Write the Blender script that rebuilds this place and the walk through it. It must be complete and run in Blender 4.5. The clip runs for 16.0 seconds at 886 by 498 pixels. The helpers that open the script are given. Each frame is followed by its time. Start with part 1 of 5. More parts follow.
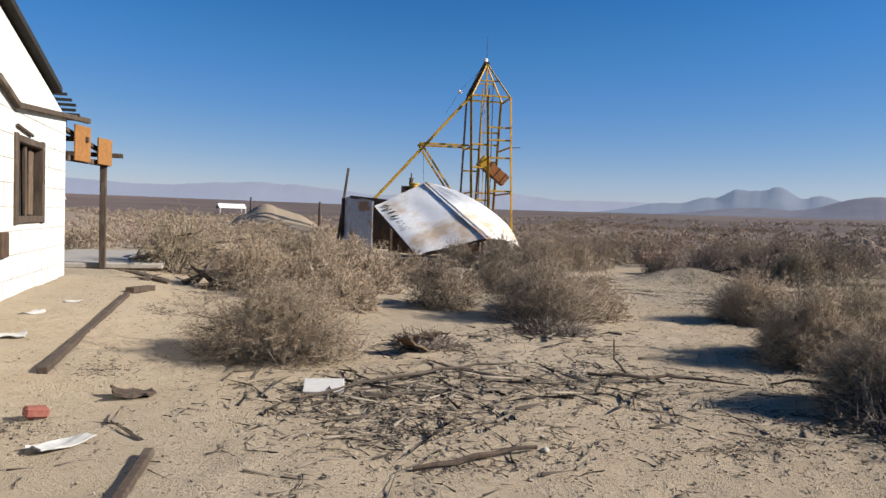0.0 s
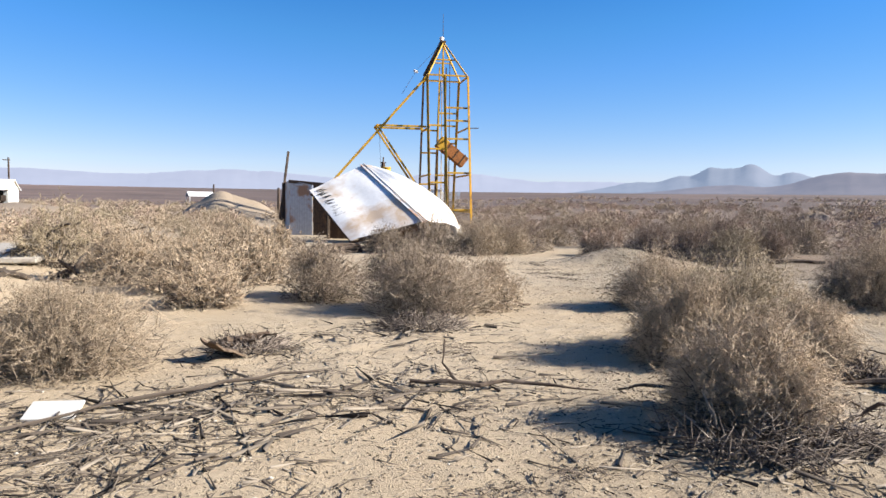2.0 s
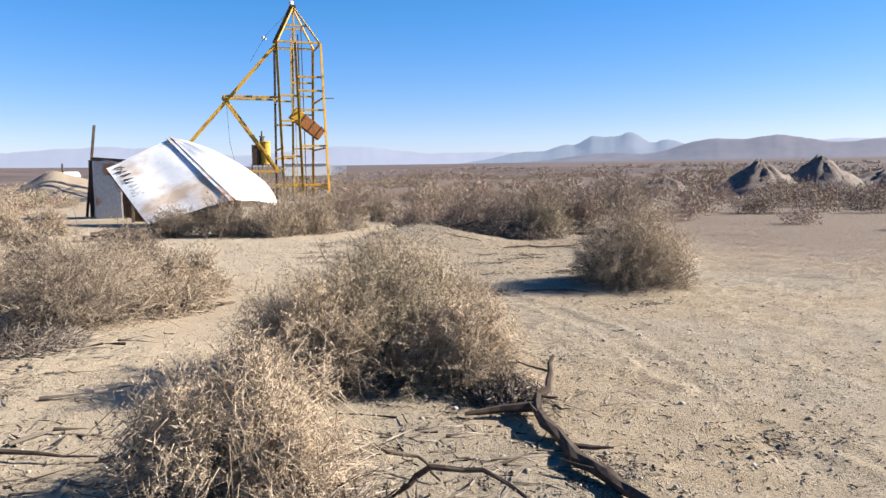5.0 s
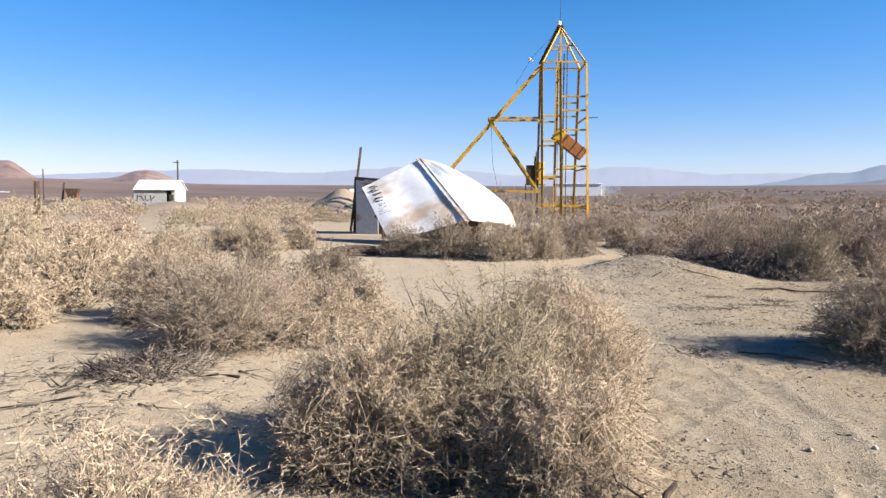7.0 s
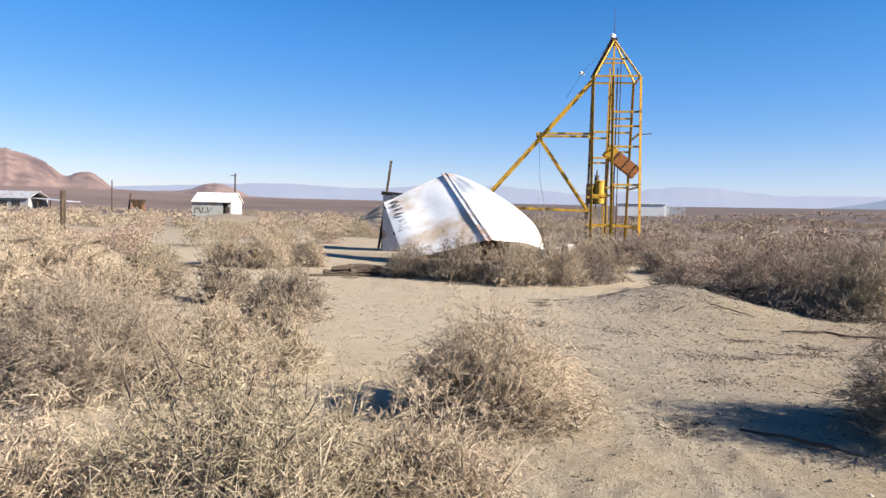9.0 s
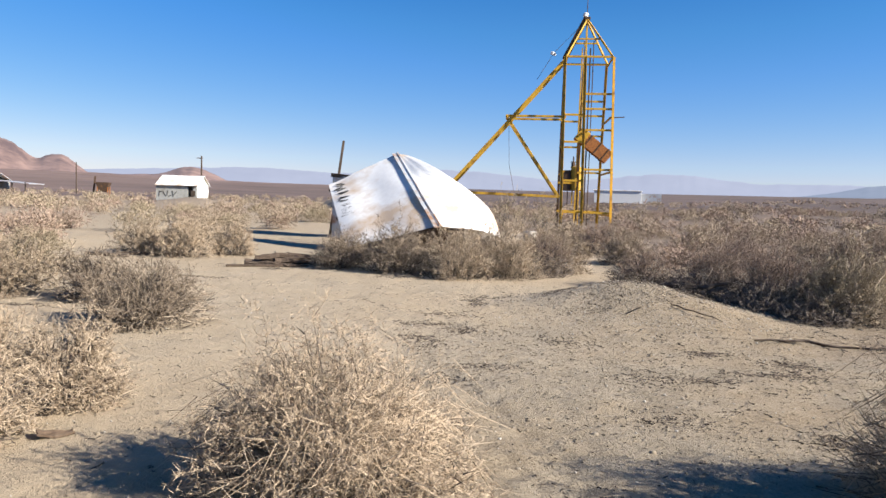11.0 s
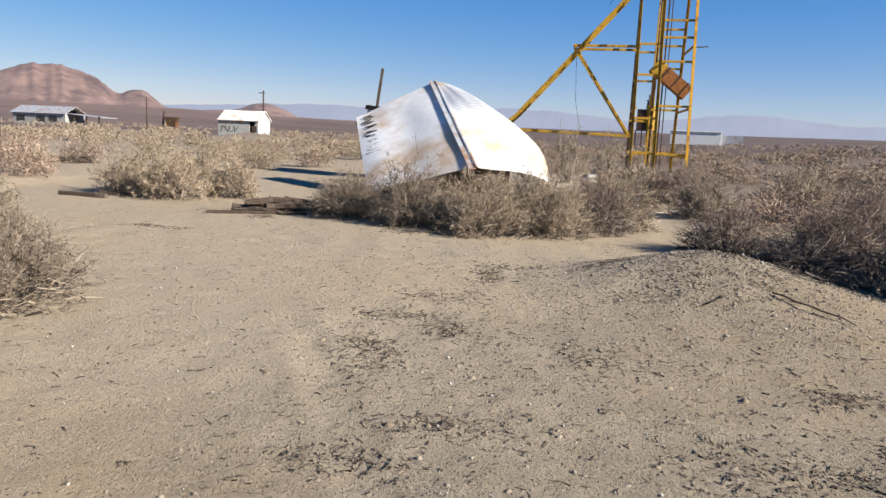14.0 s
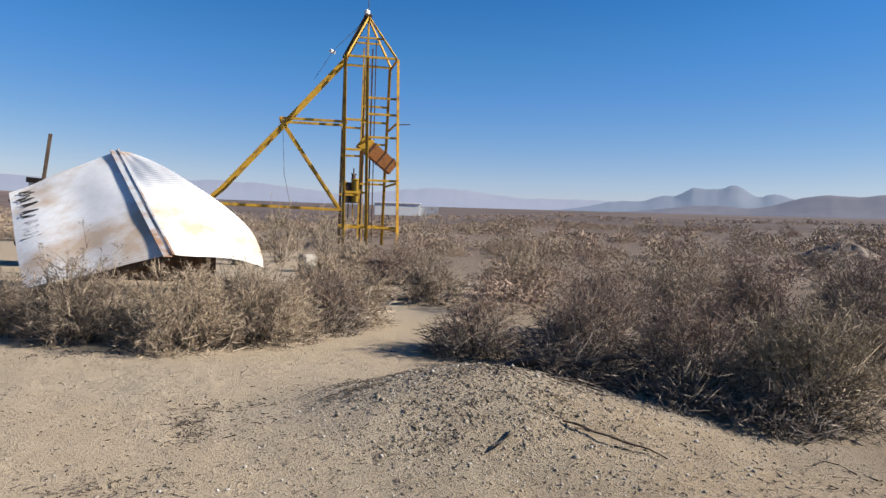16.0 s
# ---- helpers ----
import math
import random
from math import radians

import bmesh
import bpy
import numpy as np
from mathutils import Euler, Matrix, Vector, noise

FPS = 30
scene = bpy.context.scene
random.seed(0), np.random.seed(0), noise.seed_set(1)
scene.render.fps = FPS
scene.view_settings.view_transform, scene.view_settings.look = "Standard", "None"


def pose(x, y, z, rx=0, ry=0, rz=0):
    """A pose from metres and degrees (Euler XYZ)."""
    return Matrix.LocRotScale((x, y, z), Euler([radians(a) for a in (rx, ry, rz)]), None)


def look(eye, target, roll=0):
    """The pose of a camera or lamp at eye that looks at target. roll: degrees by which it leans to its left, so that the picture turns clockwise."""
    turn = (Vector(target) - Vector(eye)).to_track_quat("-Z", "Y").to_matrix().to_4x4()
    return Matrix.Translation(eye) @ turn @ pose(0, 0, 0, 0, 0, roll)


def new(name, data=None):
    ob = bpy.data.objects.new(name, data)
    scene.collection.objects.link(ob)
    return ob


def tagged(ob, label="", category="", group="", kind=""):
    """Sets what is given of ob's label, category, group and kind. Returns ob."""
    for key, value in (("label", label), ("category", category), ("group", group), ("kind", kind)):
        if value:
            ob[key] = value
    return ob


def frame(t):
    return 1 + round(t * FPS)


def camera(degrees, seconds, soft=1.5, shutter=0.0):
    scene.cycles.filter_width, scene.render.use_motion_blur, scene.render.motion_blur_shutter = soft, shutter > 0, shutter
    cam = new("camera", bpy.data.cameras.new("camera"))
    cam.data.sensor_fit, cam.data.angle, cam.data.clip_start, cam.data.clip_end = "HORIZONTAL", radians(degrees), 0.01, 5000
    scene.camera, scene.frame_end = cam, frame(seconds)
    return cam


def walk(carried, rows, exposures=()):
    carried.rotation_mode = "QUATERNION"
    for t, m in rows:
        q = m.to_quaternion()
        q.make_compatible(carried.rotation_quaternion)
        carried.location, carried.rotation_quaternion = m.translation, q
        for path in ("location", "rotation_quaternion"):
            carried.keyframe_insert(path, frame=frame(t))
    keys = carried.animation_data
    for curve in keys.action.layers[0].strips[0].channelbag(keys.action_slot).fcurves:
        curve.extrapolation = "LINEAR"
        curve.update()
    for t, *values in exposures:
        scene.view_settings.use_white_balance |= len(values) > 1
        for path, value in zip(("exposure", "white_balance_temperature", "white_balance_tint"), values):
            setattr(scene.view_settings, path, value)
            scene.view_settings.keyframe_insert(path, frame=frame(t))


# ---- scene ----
cam = camera(64.23, 16.0)
ROWS = [
    (0.0, 0.429, 0.113, 1.461, -17.15, -2.45, -1.98),
    (0.5, 0.863, 0.278, 1.452, -19.61, -2.53, -1.56),
    (1.0, 1.326, 0.420, 1.430, -19.13, -2.64, -1.00),
    (1.5, 1.710, 0.543, 1.459, -18.43, -3.93, -1.06),
    (2.0, 2.173, 0.722, 1.460, -18.96, -3.73, -0.78),
    (2.5, 2.690, 0.949, 1.447, -20.69, -3.71, -0.47),
    (3.0, 3.221, 1.005, 1.468, -28.32, -3.86, 0.04),
    (3.5, 3.674, 1.059, 1.470, -29.99, -5.14, -0.43),
    (4.0, 4.184, 1.165, 1.495, -29.49, -5.32, 0.03),
    (6.5, 6.142, 1.880, 1.491, -14.32, -5.49, 0.41),
    (7.0, 6.525, 2.191, 1.547, -5.68, -4.22, -0.25),
    (7.5, 6.932, 2.434, 1.583, -2.62, -2.02, -0.52),
    (8.0, 7.300, 2.811, 1.577, -2.25, -1.73, -1.33),
    (10.5, 8.563, 5.162, 1.536, 1.04, -5.06, -0.26),
    (11.0, 8.793, 5.573, 1.527, -2.46, -4.02, -1.72),
    (11.5, 9.011, 5.958, 1.486, -3.14, -4.27, -1.71),
    (12.0, 9.178, 6.423, 1.486, -3.30, -4.56, -2.16),
    (12.5, 9.322, 6.811, 1.461, -1.39, -5.75, -2.11),
    (13.0, 9.410, 7.301, 1.456, 4.25, -7.70, -2.09),
    (13.5, 9.553, 7.944, 1.468, 5.22, -8.91, -1.64),
    (14.0, 9.622, 8.477, 1.478, 3.14, -9.11, -2.42),
    (14.5, 9.630, 8.932, 1.543, -1.83, -8.60, -2.40),
    (15.0, 9.682, 9.441, 1.595, -9.81, -6.24, -2.86),
    (15.5, 9.665, 9.904, 1.635, -14.35, -4.26, -2.58),
    (16.0, 9.705, 10.430, 1.640, -20.12, -2.49, -1.90),
]
walk(cam, [(t, pose(x, y, z, 90 + pitch, roll, yaw)) for t, x, y, z, yaw, pitch, roll in ROWS],
     exposures=((0.0, 1.00, 6150, 10), (0.5, 1.15, 6150, 10), (1.0, 1.40, 6150, 10), (1.5, 1.65, 6150, 10), (2.5, 1.65, 6150, 10), (4.0, 1.70, 6150, 10), (6.5, 1.65, 6150, 10), (8.0, 1.62, 6150, 10), (10.5, 1.47, 6150, 10), (12.5, 1.45, 6150, 10), (13.5, 1.25, 6150, 10), (14.5, 1.20, 6150, 10), (15.5, 1.20, 6150, 10), (16.0, 1.15, 6150, 10)))


# ---- world, sun ----
SUN_AZ, SUN_EL = 113.0, 29.0
world = bpy.data.worlds.new("sky")
scene.world = world
world.use_nodes = True
wn = world.node_tree
sky = wn.nodes.new("ShaderNodeTexSky")
sky.sky_type = "NISHITA"
sky.sun_disc = False
sky.sun_elevation, sky.sun_rotation = radians(SUN_EL), radians(SUN_AZ)
sky.altitude, sky.air_density, sky.dust_density, sky.ozone_density = 900, 1.0, 0.15, 2.2
tone = wn.nodes.new("ShaderNodeHueSaturation")
tone.inputs["Hue"].default_value, tone.inputs["Saturation"].default_value = 0.513, 1.42
wn.links.new(sky.outputs[0], tone.inputs["Color"])
# clear dry air: the band above the horizon stays nearly as blue as the upper sky
parts, whole = wn.nodes.new("ShaderNodeSeparateColor"), wn.nodes.new("ShaderNodeCombineColor")
wn.links.new(tone.outputs[0], parts.inputs[0])
for k, (pivot, power, level) in enumerate(((0.46, 0.86, 0.56), (1.85, 0.66, 2.2), (5.2, 0.38, 5.6))):
    unit, bent, back, less = (wn.nodes.new("ShaderNodeMath") for _ in range(4))
    unit.operation, bent.operation, back.operation, less.operation = "MULTIPLY", "POWER", "MULTIPLY", "MINIMUM"
    unit.inputs[1].default_value, bent.inputs[1].default_value, back.inputs[1].default_value = 1 / pivot, power, level
    wn.links.new(parts.outputs[k], unit.inputs[0])
    wn.links.new(unit.outputs[0], bent.inputs[0])
    wn.links.new(unit.outputs[0], less.inputs[0])
    wn.links.new(bent.outputs[0], less.inputs[1])
    wn.links.new(less.outputs[0], back.inputs[0])
    wn.links.new(back.outputs[0], whole.inputs[k])
wn.links.new(whole.outputs[0], wn.nodes["Background"].inputs[0])
wn.nodes["Background"].inputs[1].default_value = 0.050
sun_dir = Vector((math.sin(radians(SUN_AZ)) * math.cos(radians(SUN_EL)), math.cos(radians(SUN_AZ)) * math.cos(radians(SUN_EL)), math.sin(radians(SUN_EL))))
lamp = bpy.data.lights.new("sun", "SUN")
lamp.energy, lamp.angle, lamp.color = 5.0, radians(0.5), (1.0, 0.92, 0.80)
new("sun", lamp).matrix_world = look(sun_dir * 50, (0, 0, 0))


# ---- materials ----
def material(name, rough=0.9, metal=0.0):
    m = bpy.data.materials.new(name)
    m.use_nodes = True
    nt = m.node_tree
    bsdf = nt.nodes["Principled BSDF"]
    bsdf.inputs["Roughness"].default_value = rough
    bsdf.inputs["Metallic"].default_value = metal
    bsdf.inputs["Specular IOR Level"].default_value = 0.25
    return m, nt, bsdf


def node(nt, kind, **values):
    n = nt.nodes.new(kind)
    for key, value in values.items():
        n.inputs[key.replace("_", " ")].default_value = value
    return n


def noise_of(nt, scale, detail=4.0, rough=0.55, stretch=None, space="Object"):
    co = nt.nodes.new("ShaderNodeTexCoord")
    out = co.outputs[space]
    if stretch:
        mp = nt.nodes.new("ShaderNodeMapping")
        mp.inputs["Scale"].default_value = stretch
        nt.links.new(out, mp.inputs[0])
        out = mp.outputs[0]
    n = node(nt, "ShaderNodeTexNoise", Scale=scale, Detail=detail, Roughness=rough)
    nt.links.new(out, n.inputs["Vector"])
    return n.outputs["Fac"]


def ramp(nt, fac, stops):
    r = nt.nodes.new("ShaderNodeValToRGB")
    while len(r.color_ramp.elements) < len(stops):
        r.color_ramp.elements.new(0.5)
    for e, (p, c) in zip(r.color_ramp.elements, stops):
        e.position, e.color = p, (*c, 1)
    nt.links.new(fac, r.inputs[0])
    return r.outputs[0]


def mix(nt, fac, a, b, blend="MIX"):
    m = nt.nodes.new("ShaderNodeMix")
    m.data_type, m.blend_type = "RGBA", blend
    for sock, value in ((m.inputs[0], fac), (m.inputs[6], a), (m.inputs[7], b)):
        if isinstance(value, (int, float)):
            sock.default_value = value
        elif isinstance(value, tuple):
            sock.default_value = (*value, 1)
        else:
            nt.links.new(value, sock)
    return m.outputs[2]


def bump(nt, bsdf, height, strength, distance):
    b = node(nt, "ShaderNodeBump", Strength=strength, Distance=distance)
    nt.links.new(height, b.inputs["Height"])
    nt.links.new(b.outputs[0], bsdf.inputs["Normal"])


def two_scale(name, dark, light, stain, rough=0.9, grain=40.0, patch=1.5, relief=0.004, stretch=None, metal=0.0, stain_at=(0.55, 0.75)):
    """A surface with fine grain between two colours and larger stains."""
    m, nt, bsdf = material(name, rough, metal)
    g = noise_of(nt, grain, 6, 0.6, stretch)
    base = ramp(nt, g, [(0.3, dark), (0.7, light)])
    p = noise_of(nt, patch, 5, 0.65)
    s = ramp(nt, p, [(stain_at[0], (0, 0, 0)), (stain_at[1], (1, 1, 1))])
    col = mix(nt, s, base, stain)
    nt.links.new(col, bsdf.inputs["Base Color"])
    bump(nt, bsdf, g, 0.6, relief)
    return m


def sand_material():
    m, nt, bsdf = material("sand", 0.95)
    fine = noise_of(nt, 34, 8, 0.75)
    mid = noise_of(nt, 3.2, 6, 0.6)
    big = noise_of(nt, 0.35, 6, 0.6)
    peb = nt.nodes.new("ShaderNodeTexVoronoi")
    co = nt.nodes.new("ShaderNodeTexCoord")
    peb.inputs["Scale"].default_value = 38
    nt.links.new(co.outputs["Object"], peb.inputs["Vector"])
    base = ramp(nt, mid, [(0.3, (0.252, 0.190, 0.119)), (0.7, (0.317, 0.252, 0.169))])
    grey = ramp(nt, mid, [(0.3, (0.235, 0.190, 0.131)), (0.7, (0.300, 0.248, 0.178))])
    col = mix(nt, ramp(nt, big, [(0.42, (0, 0, 0)), (0.58, (1, 1, 1))]), base, grey)
    # loose drifts of smooth pale sand west of the track, gravelly crust along it
    place = nt.nodes.new("ShaderNodeSeparateXYZ")
    nt.links.new(co.outputs["Object"], place.inputs[0])
    wander = nt.nodes.new("ShaderNodeMath")
    wander.operation = "MULTIPLY_ADD"
    wander.inputs[1].default_value = 9.0
    nt.links.new(noise_of(nt, 0.40, 6, 0.6), wander.inputs[0])
    slant = nt.nodes.new("ShaderNodeMath")
    slant.operation = "MULTIPLY_ADD"
    slant.inputs[1].default_value = -0.6
    nt.links.new(place.outputs["Y"], slant.inputs[0])
    nt.links.new(place.outputs["X"], slant.inputs[2])
    nt.links.new(slant.outputs[0], wander.inputs[2])
    crust = node(nt, "ShaderNodeMapRange")
    crust.inputs["From Min"].default_value, crust.inputs["From Max"].default_value = 5.0, 8.0
    nt.links.new(wander.outputs[0], crust.inputs["Value"])
    gritty = crust.outputs["Result"]
    rough_col = mix(nt, 0.75, col, ramp(nt, fine, [(0.30, (0.50, 0.48, 0.45)), (0.60, (1.0, 1.0, 1.0))]), "MULTIPLY")
    soft_col = mix(nt, 0.25, mix(nt, 0.5, col, (0.385, 0.308, 0.210)), ramp(nt, fine, [(0.30, (0.55, 0.50, 0.45)), (0.60, (1.0, 1.0, 1.0))]), "MULTIPLY")
    col = mix(nt, gritty, soft_col, rough_col)
    # scattered pebbles and dark crumbs, thicker in patches
    spots = ramp(nt, peb.outputs["Distance"], [(0.0, (1, 1, 1)), (0.26, (0, 0, 0))])
    tone_of = ramp(nt, peb.outputs["Color"], [(0.0, (0.048, 0.038, 0.031)), (0.45, (0.152, 0.124, 0.093)), (0.8, (0.304, 0.255, 0.197)), (1.0, (0.442, 0.407, 0.359))])
    where = ramp(nt, noise_of(nt, 1.1, 6, 0.75), [(0.44, (0, 0, 0)), (0.58, (1, 1, 1))])
    where = mix(nt, 1.0, where, ramp(nt, gritty, [(0.0, (0.35, 0.35, 0.35)), (1.0, (1, 1, 1))]), "MULTIPLY")
    col = mix(nt, mix(nt, 1.0, spots, where, "MULTIPLY"), col, tone_of)
    # the far plain is darker, browner scrub
    geo = nt.nodes.new("ShaderNodeNewGeometry")
    sep = nt.nodes.new("ShaderNodeSeparateXYZ")
    nt.links.new(geo.outputs["Position"], sep.inputs[0])
    mr = node(nt, "ShaderNodeMapRange")
    mr.inputs["From Min"].default_value, mr.inputs["From Max"].default_value = 26, 150
    ln = nt.nodes.new("ShaderNodeVectorMath")
    ln.operation = "LENGTH"
    nt.links.new(geo.outputs["Position"], ln.inputs[0])
    nt.links.new(ln.outputs["Value"], mr.inputs["Value"])
    # brown leaf litter under the thick scrub in the east, also painting shade between crowns
    litter = nt.nodes.new("ShaderNodeMath")
    litter.operation = "MULTIPLY_ADD"
    litter.inputs[1].default_value = 10.0
    nt.links.new(noise_of(nt, 0.5, 6, 0.7), litter.inputs[0])
    nt.links.new(sep.outputs["X"], litter.inputs[2])
    east = node(nt, "ShaderNodeMapRange")
    east.inputs["From Min"].default_value, east.inputs["From Max"].default_value = 17.5, 23.0
    nt.links.new(litter.outputs[0], east.inputs["Value"])
    col = mix(nt, mix(nt, 1.0, east.outputs["Result"], (0.75, 0.75, 0.75), "MULTIPLY"), col, (0.115, 0.080, 0.058))
    patchy = noise_of(nt, 0.012, 6, 0.65)
    far = ramp(nt, patchy, [(0.35, (0.069, 0.050, 0.041)), (0.65, (0.121, 0.086, 0.072))])
    # towards the red hills in the west its soil is redder and paler
    west = node(nt, "ShaderNodeMapRange")
    west.inputs["From Min"].default_value, west.inputs["From Max"].default_value = 20, -350
    nt.links.new(sep.outputs["X"], west.inputs["Value"])
    far = mix(nt, west.outputs["Result"], far, ramp(nt, patchy, [(0.35, (0.117, 0.077, 0.063)), (0.65, (0.186, 0.128, 0.103))]))
    col = mix(nt, mr.outputs["Result"], col, far)
    nt.links.new(col, bsdf.inputs["Base Color"])
    h = mix(nt, 0.35, mix(nt, 0.5, fine, noise_of(nt, 14, 6, 0.65)), spots)
    bump(nt, bsdf, h, 1.0, 0.045)
    return m


def twig_material(name, a, b, c):
    m, nt, bsdf = material(name, 0.85)
    geo = nt.nodes.new("ShaderNodeNewGeometry")
    info = nt.nodes.new("ShaderNodeObjectInfo")
    col = ramp(nt, geo.outputs["Random Per Island"], [(0.0, a), (0.5, b), (1.0, c)])
    hue = nt.nodes.new("ShaderNodeHueSaturation")
    mr = node(nt, "ShaderNodeMapRange")
    mr.inputs["To Min"].default_value, mr.inputs["To Max"].default_value = 0.82, 1.15
    nt.links.new(info.outputs["Random"], mr.inputs["Value"])
    nt.links.new(mr.outputs["Result"], hue.inputs["Value"])
    nt.links.new(col, hue.inputs["Color"])
    nt.links.new(hue.outputs["Color"], bsdf.inputs["Base Color"])
    return m


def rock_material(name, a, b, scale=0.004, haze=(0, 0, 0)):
    """Far rock, the haze of the air in front of it painted in as emission."""
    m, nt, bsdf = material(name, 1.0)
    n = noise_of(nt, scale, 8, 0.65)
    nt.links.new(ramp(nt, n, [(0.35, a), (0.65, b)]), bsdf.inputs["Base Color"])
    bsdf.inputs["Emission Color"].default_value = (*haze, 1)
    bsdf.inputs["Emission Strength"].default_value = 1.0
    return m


SAND = sand_material()
TWIG_TAN = twig_material("twig_tan", (0.23, 0.175, 0.119), (0.32, 0.245, 0.167), (0.42, 0.332, 0.232))
TWIG_GREY = twig_material("twig_grey", (0.15, 0.116, 0.084), (0.22, 0.170, 0.122), (0.32, 0.253, 0.185))
TWIG_GREEN = twig_material("twig_green", (0.18, 0.144, 0.092), (0.26, 0.208, 0.135), (0.36, 0.292, 0.196))
TWIG_BROWN = twig_material("twig_brown", (0.145, 0.102, 0.076), (0.22, 0.157, 0.117), (0.32, 0.235, 0.176))
# the dark ends of these two tones also carry shade inside the shrubs
TWIG_DARK = twig_material("twig_dark", (0.040, 0.030, 0.024), (0.104, 0.080, 0.064), (0.240, 0.200, 0.160))
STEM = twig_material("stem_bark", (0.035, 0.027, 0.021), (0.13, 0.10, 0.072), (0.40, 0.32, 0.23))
CRUMB = two_scale("bark_crumbs", (0.045, 0.034, 0.027), (0.10, 0.078, 0.06), (0.22, 0.185, 0.145), 0.9, 30, 3)
DEAD = twig_material("dead_wood", (0.03, 0.023, 0.018), (0.08, 0.062, 0.047), (0.27, 0.226, 0.174))
OLD_WOOD = two_scale("old_timber", (0.034, 0.024, 0.018), (0.090, 0.064, 0.045), (0.143, 0.112, 0.086), 0.9, 18, 1.6, 0.004, (1, 1, 0.15))
BROWN_WOOD = two_scale("brown_timber", (0.060, 0.039, 0.025), (0.143, 0.098, 0.064), (0.203, 0.158, 0.112), 0.85, 22, 2, 0.003, (1, 1, 0.12))
WHITE_WALL = two_scale("white_painted_block", (0.50, 0.49, 0.45), (0.56, 0.55, 0.51), (0.43, 0.39, 0.33), 0.85, 14, 1.1, 0.004, None, 0.0, (0.6, 0.8))
WHITE_METAL = two_scale("white_painted_sheet", (0.629, 0.620, 0.603), (0.705, 0.697, 0.680), (0.476, 0.365, 0.264), 0.6, 6, 0.62, 0.002, None, 0.0, (0.47, 0.66))
GALV = two_scale("galvanised_sheet", (0.357, 0.365, 0.374), (0.476, 0.484, 0.493), (0.323, 0.187, 0.111), 0.5, 9, 1.3, 0.001, None, 0.3, (0.52, 0.62))
RUST = two_scale("rusted_steel", (0.153, 0.055, 0.019), (0.408, 0.170, 0.051), (0.085, 0.038, 0.021), 0.85, 16, 2.5, 0.002)
YELLOW = two_scale("yellow_steel_paint", (0.40, 0.225, 0.020), (0.56, 0.33, 0.030), (0.17, 0.085, 0.028), 0.6, 7, 1.9, 0.001, None, 0.0, (0.50, 0.70))
DARK_STEEL = two_scale("dark_steel", (0.038, 0.025, 0.017), (0.085, 0.051, 0.030), (0.170, 0.085, 0.034), 0.7, 9, 1.5, 0.001)
GREY_WALL = two_scale("mottled_grey_wall", (0.26, 0.26, 0.235), (0.38, 0.37, 0.335), (0.20, 0.18, 0.15), 0.9, 3, 0.8)
ORANGE_BOARD = two_scale("orange_board", (0.180, 0.079, 0.022), (0.262, 0.124, 0.038), (0.112, 0.056, 0.026), 0.8, 12, 3)
CONCRETE = two_scale("concrete", (0.255, 0.225, 0.188), (0.345, 0.315, 0.270), (0.203, 0.173, 0.135), 0.95, 25, 2)
BRICK = two_scale("red_brick", (0.17, 0.055, 0.040), (0.24, 0.09, 0.065), (0.20, 0.13, 0.10), 0.95, 30, 9)
PAPER = two_scale("white_board", (0.375, 0.360, 0.338), (0.450, 0.435, 0.405), (0.375, 0.330, 0.270), 0.8, 20, 5)
# near-black roof boards, with the shade under the eaves put into the colour
ROOF_SHADE = two_scale("roof_boards_shade", (0.012, 0.011, 0.010), (0.028, 0.025, 0.022), (0.05, 0.042, 0.035), 0.9, 14, 2)
# spray paint, also used as painted shade in openings and the roof slot
SPRAY_VOID = two_scale("dark_spray_and_void", (0.03, 0.028, 0.026), (0.06, 0.055, 0.05), (0.09, 0.08, 0.07), 0.8, 20, 5)
WHITE_PLAIN = two_scale("white_paint", (0.612, 0.603, 0.578), (0.680, 0.671, 0.646), (0.510, 0.476, 0.425), 0.7, 12, 2)
# last value: painted air haze, a bluish glow that grows with distance
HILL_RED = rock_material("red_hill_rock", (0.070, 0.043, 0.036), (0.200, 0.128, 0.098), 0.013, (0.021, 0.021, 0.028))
HILL_BLUE = rock_material("blue_hazed_rock", (0.021, 0.023, 0.028), (0.052, 0.052, 0.059), 0.004, (0.082, 0.100, 0.134))
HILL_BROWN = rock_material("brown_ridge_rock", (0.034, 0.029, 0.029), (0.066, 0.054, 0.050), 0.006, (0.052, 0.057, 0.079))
HILL_PALE = rock_material("pale_hazed_rock", (0.021, 0.021, 0.024), (0.041, 0.041, 0.045), 0.002, (0.150, 0.162, 0.205))


# ---- mesh helpers ----
def mesh_of(name, verts, faces, mat, smooth=False):
    me = bpy.data.meshes.new(name)
    me.from_pydata([tuple(v) for v in verts], [], faces)
    me.materials.append(mat)
    if smooth:
        me.polygons.foreach_set("use_smooth", [True] * len(me.polygons))
    return me


def mesh_np(name, verts, tris, mat):
    """A mesh of triangles from arrays."""
    me = bpy.data.meshes.new(name)
    me.vertices.add(len(verts))
    me.vertices.foreach_set("co", np.asarray(verts, dtype=np.float32).ravel())
    me.loops.add(len(tris) * 3)
    me.loops.foreach_set("vertex_index", np.asarray(tris, dtype=np.int32).ravel())
    me.polygons.add(len(tris))
    me.polygons.foreach_set("loop_start", np.arange(0, len(tris) * 3, 3, dtype=np.int32))
    me.update(calc_edges=True)
    me.materials.append(mat)
    return me


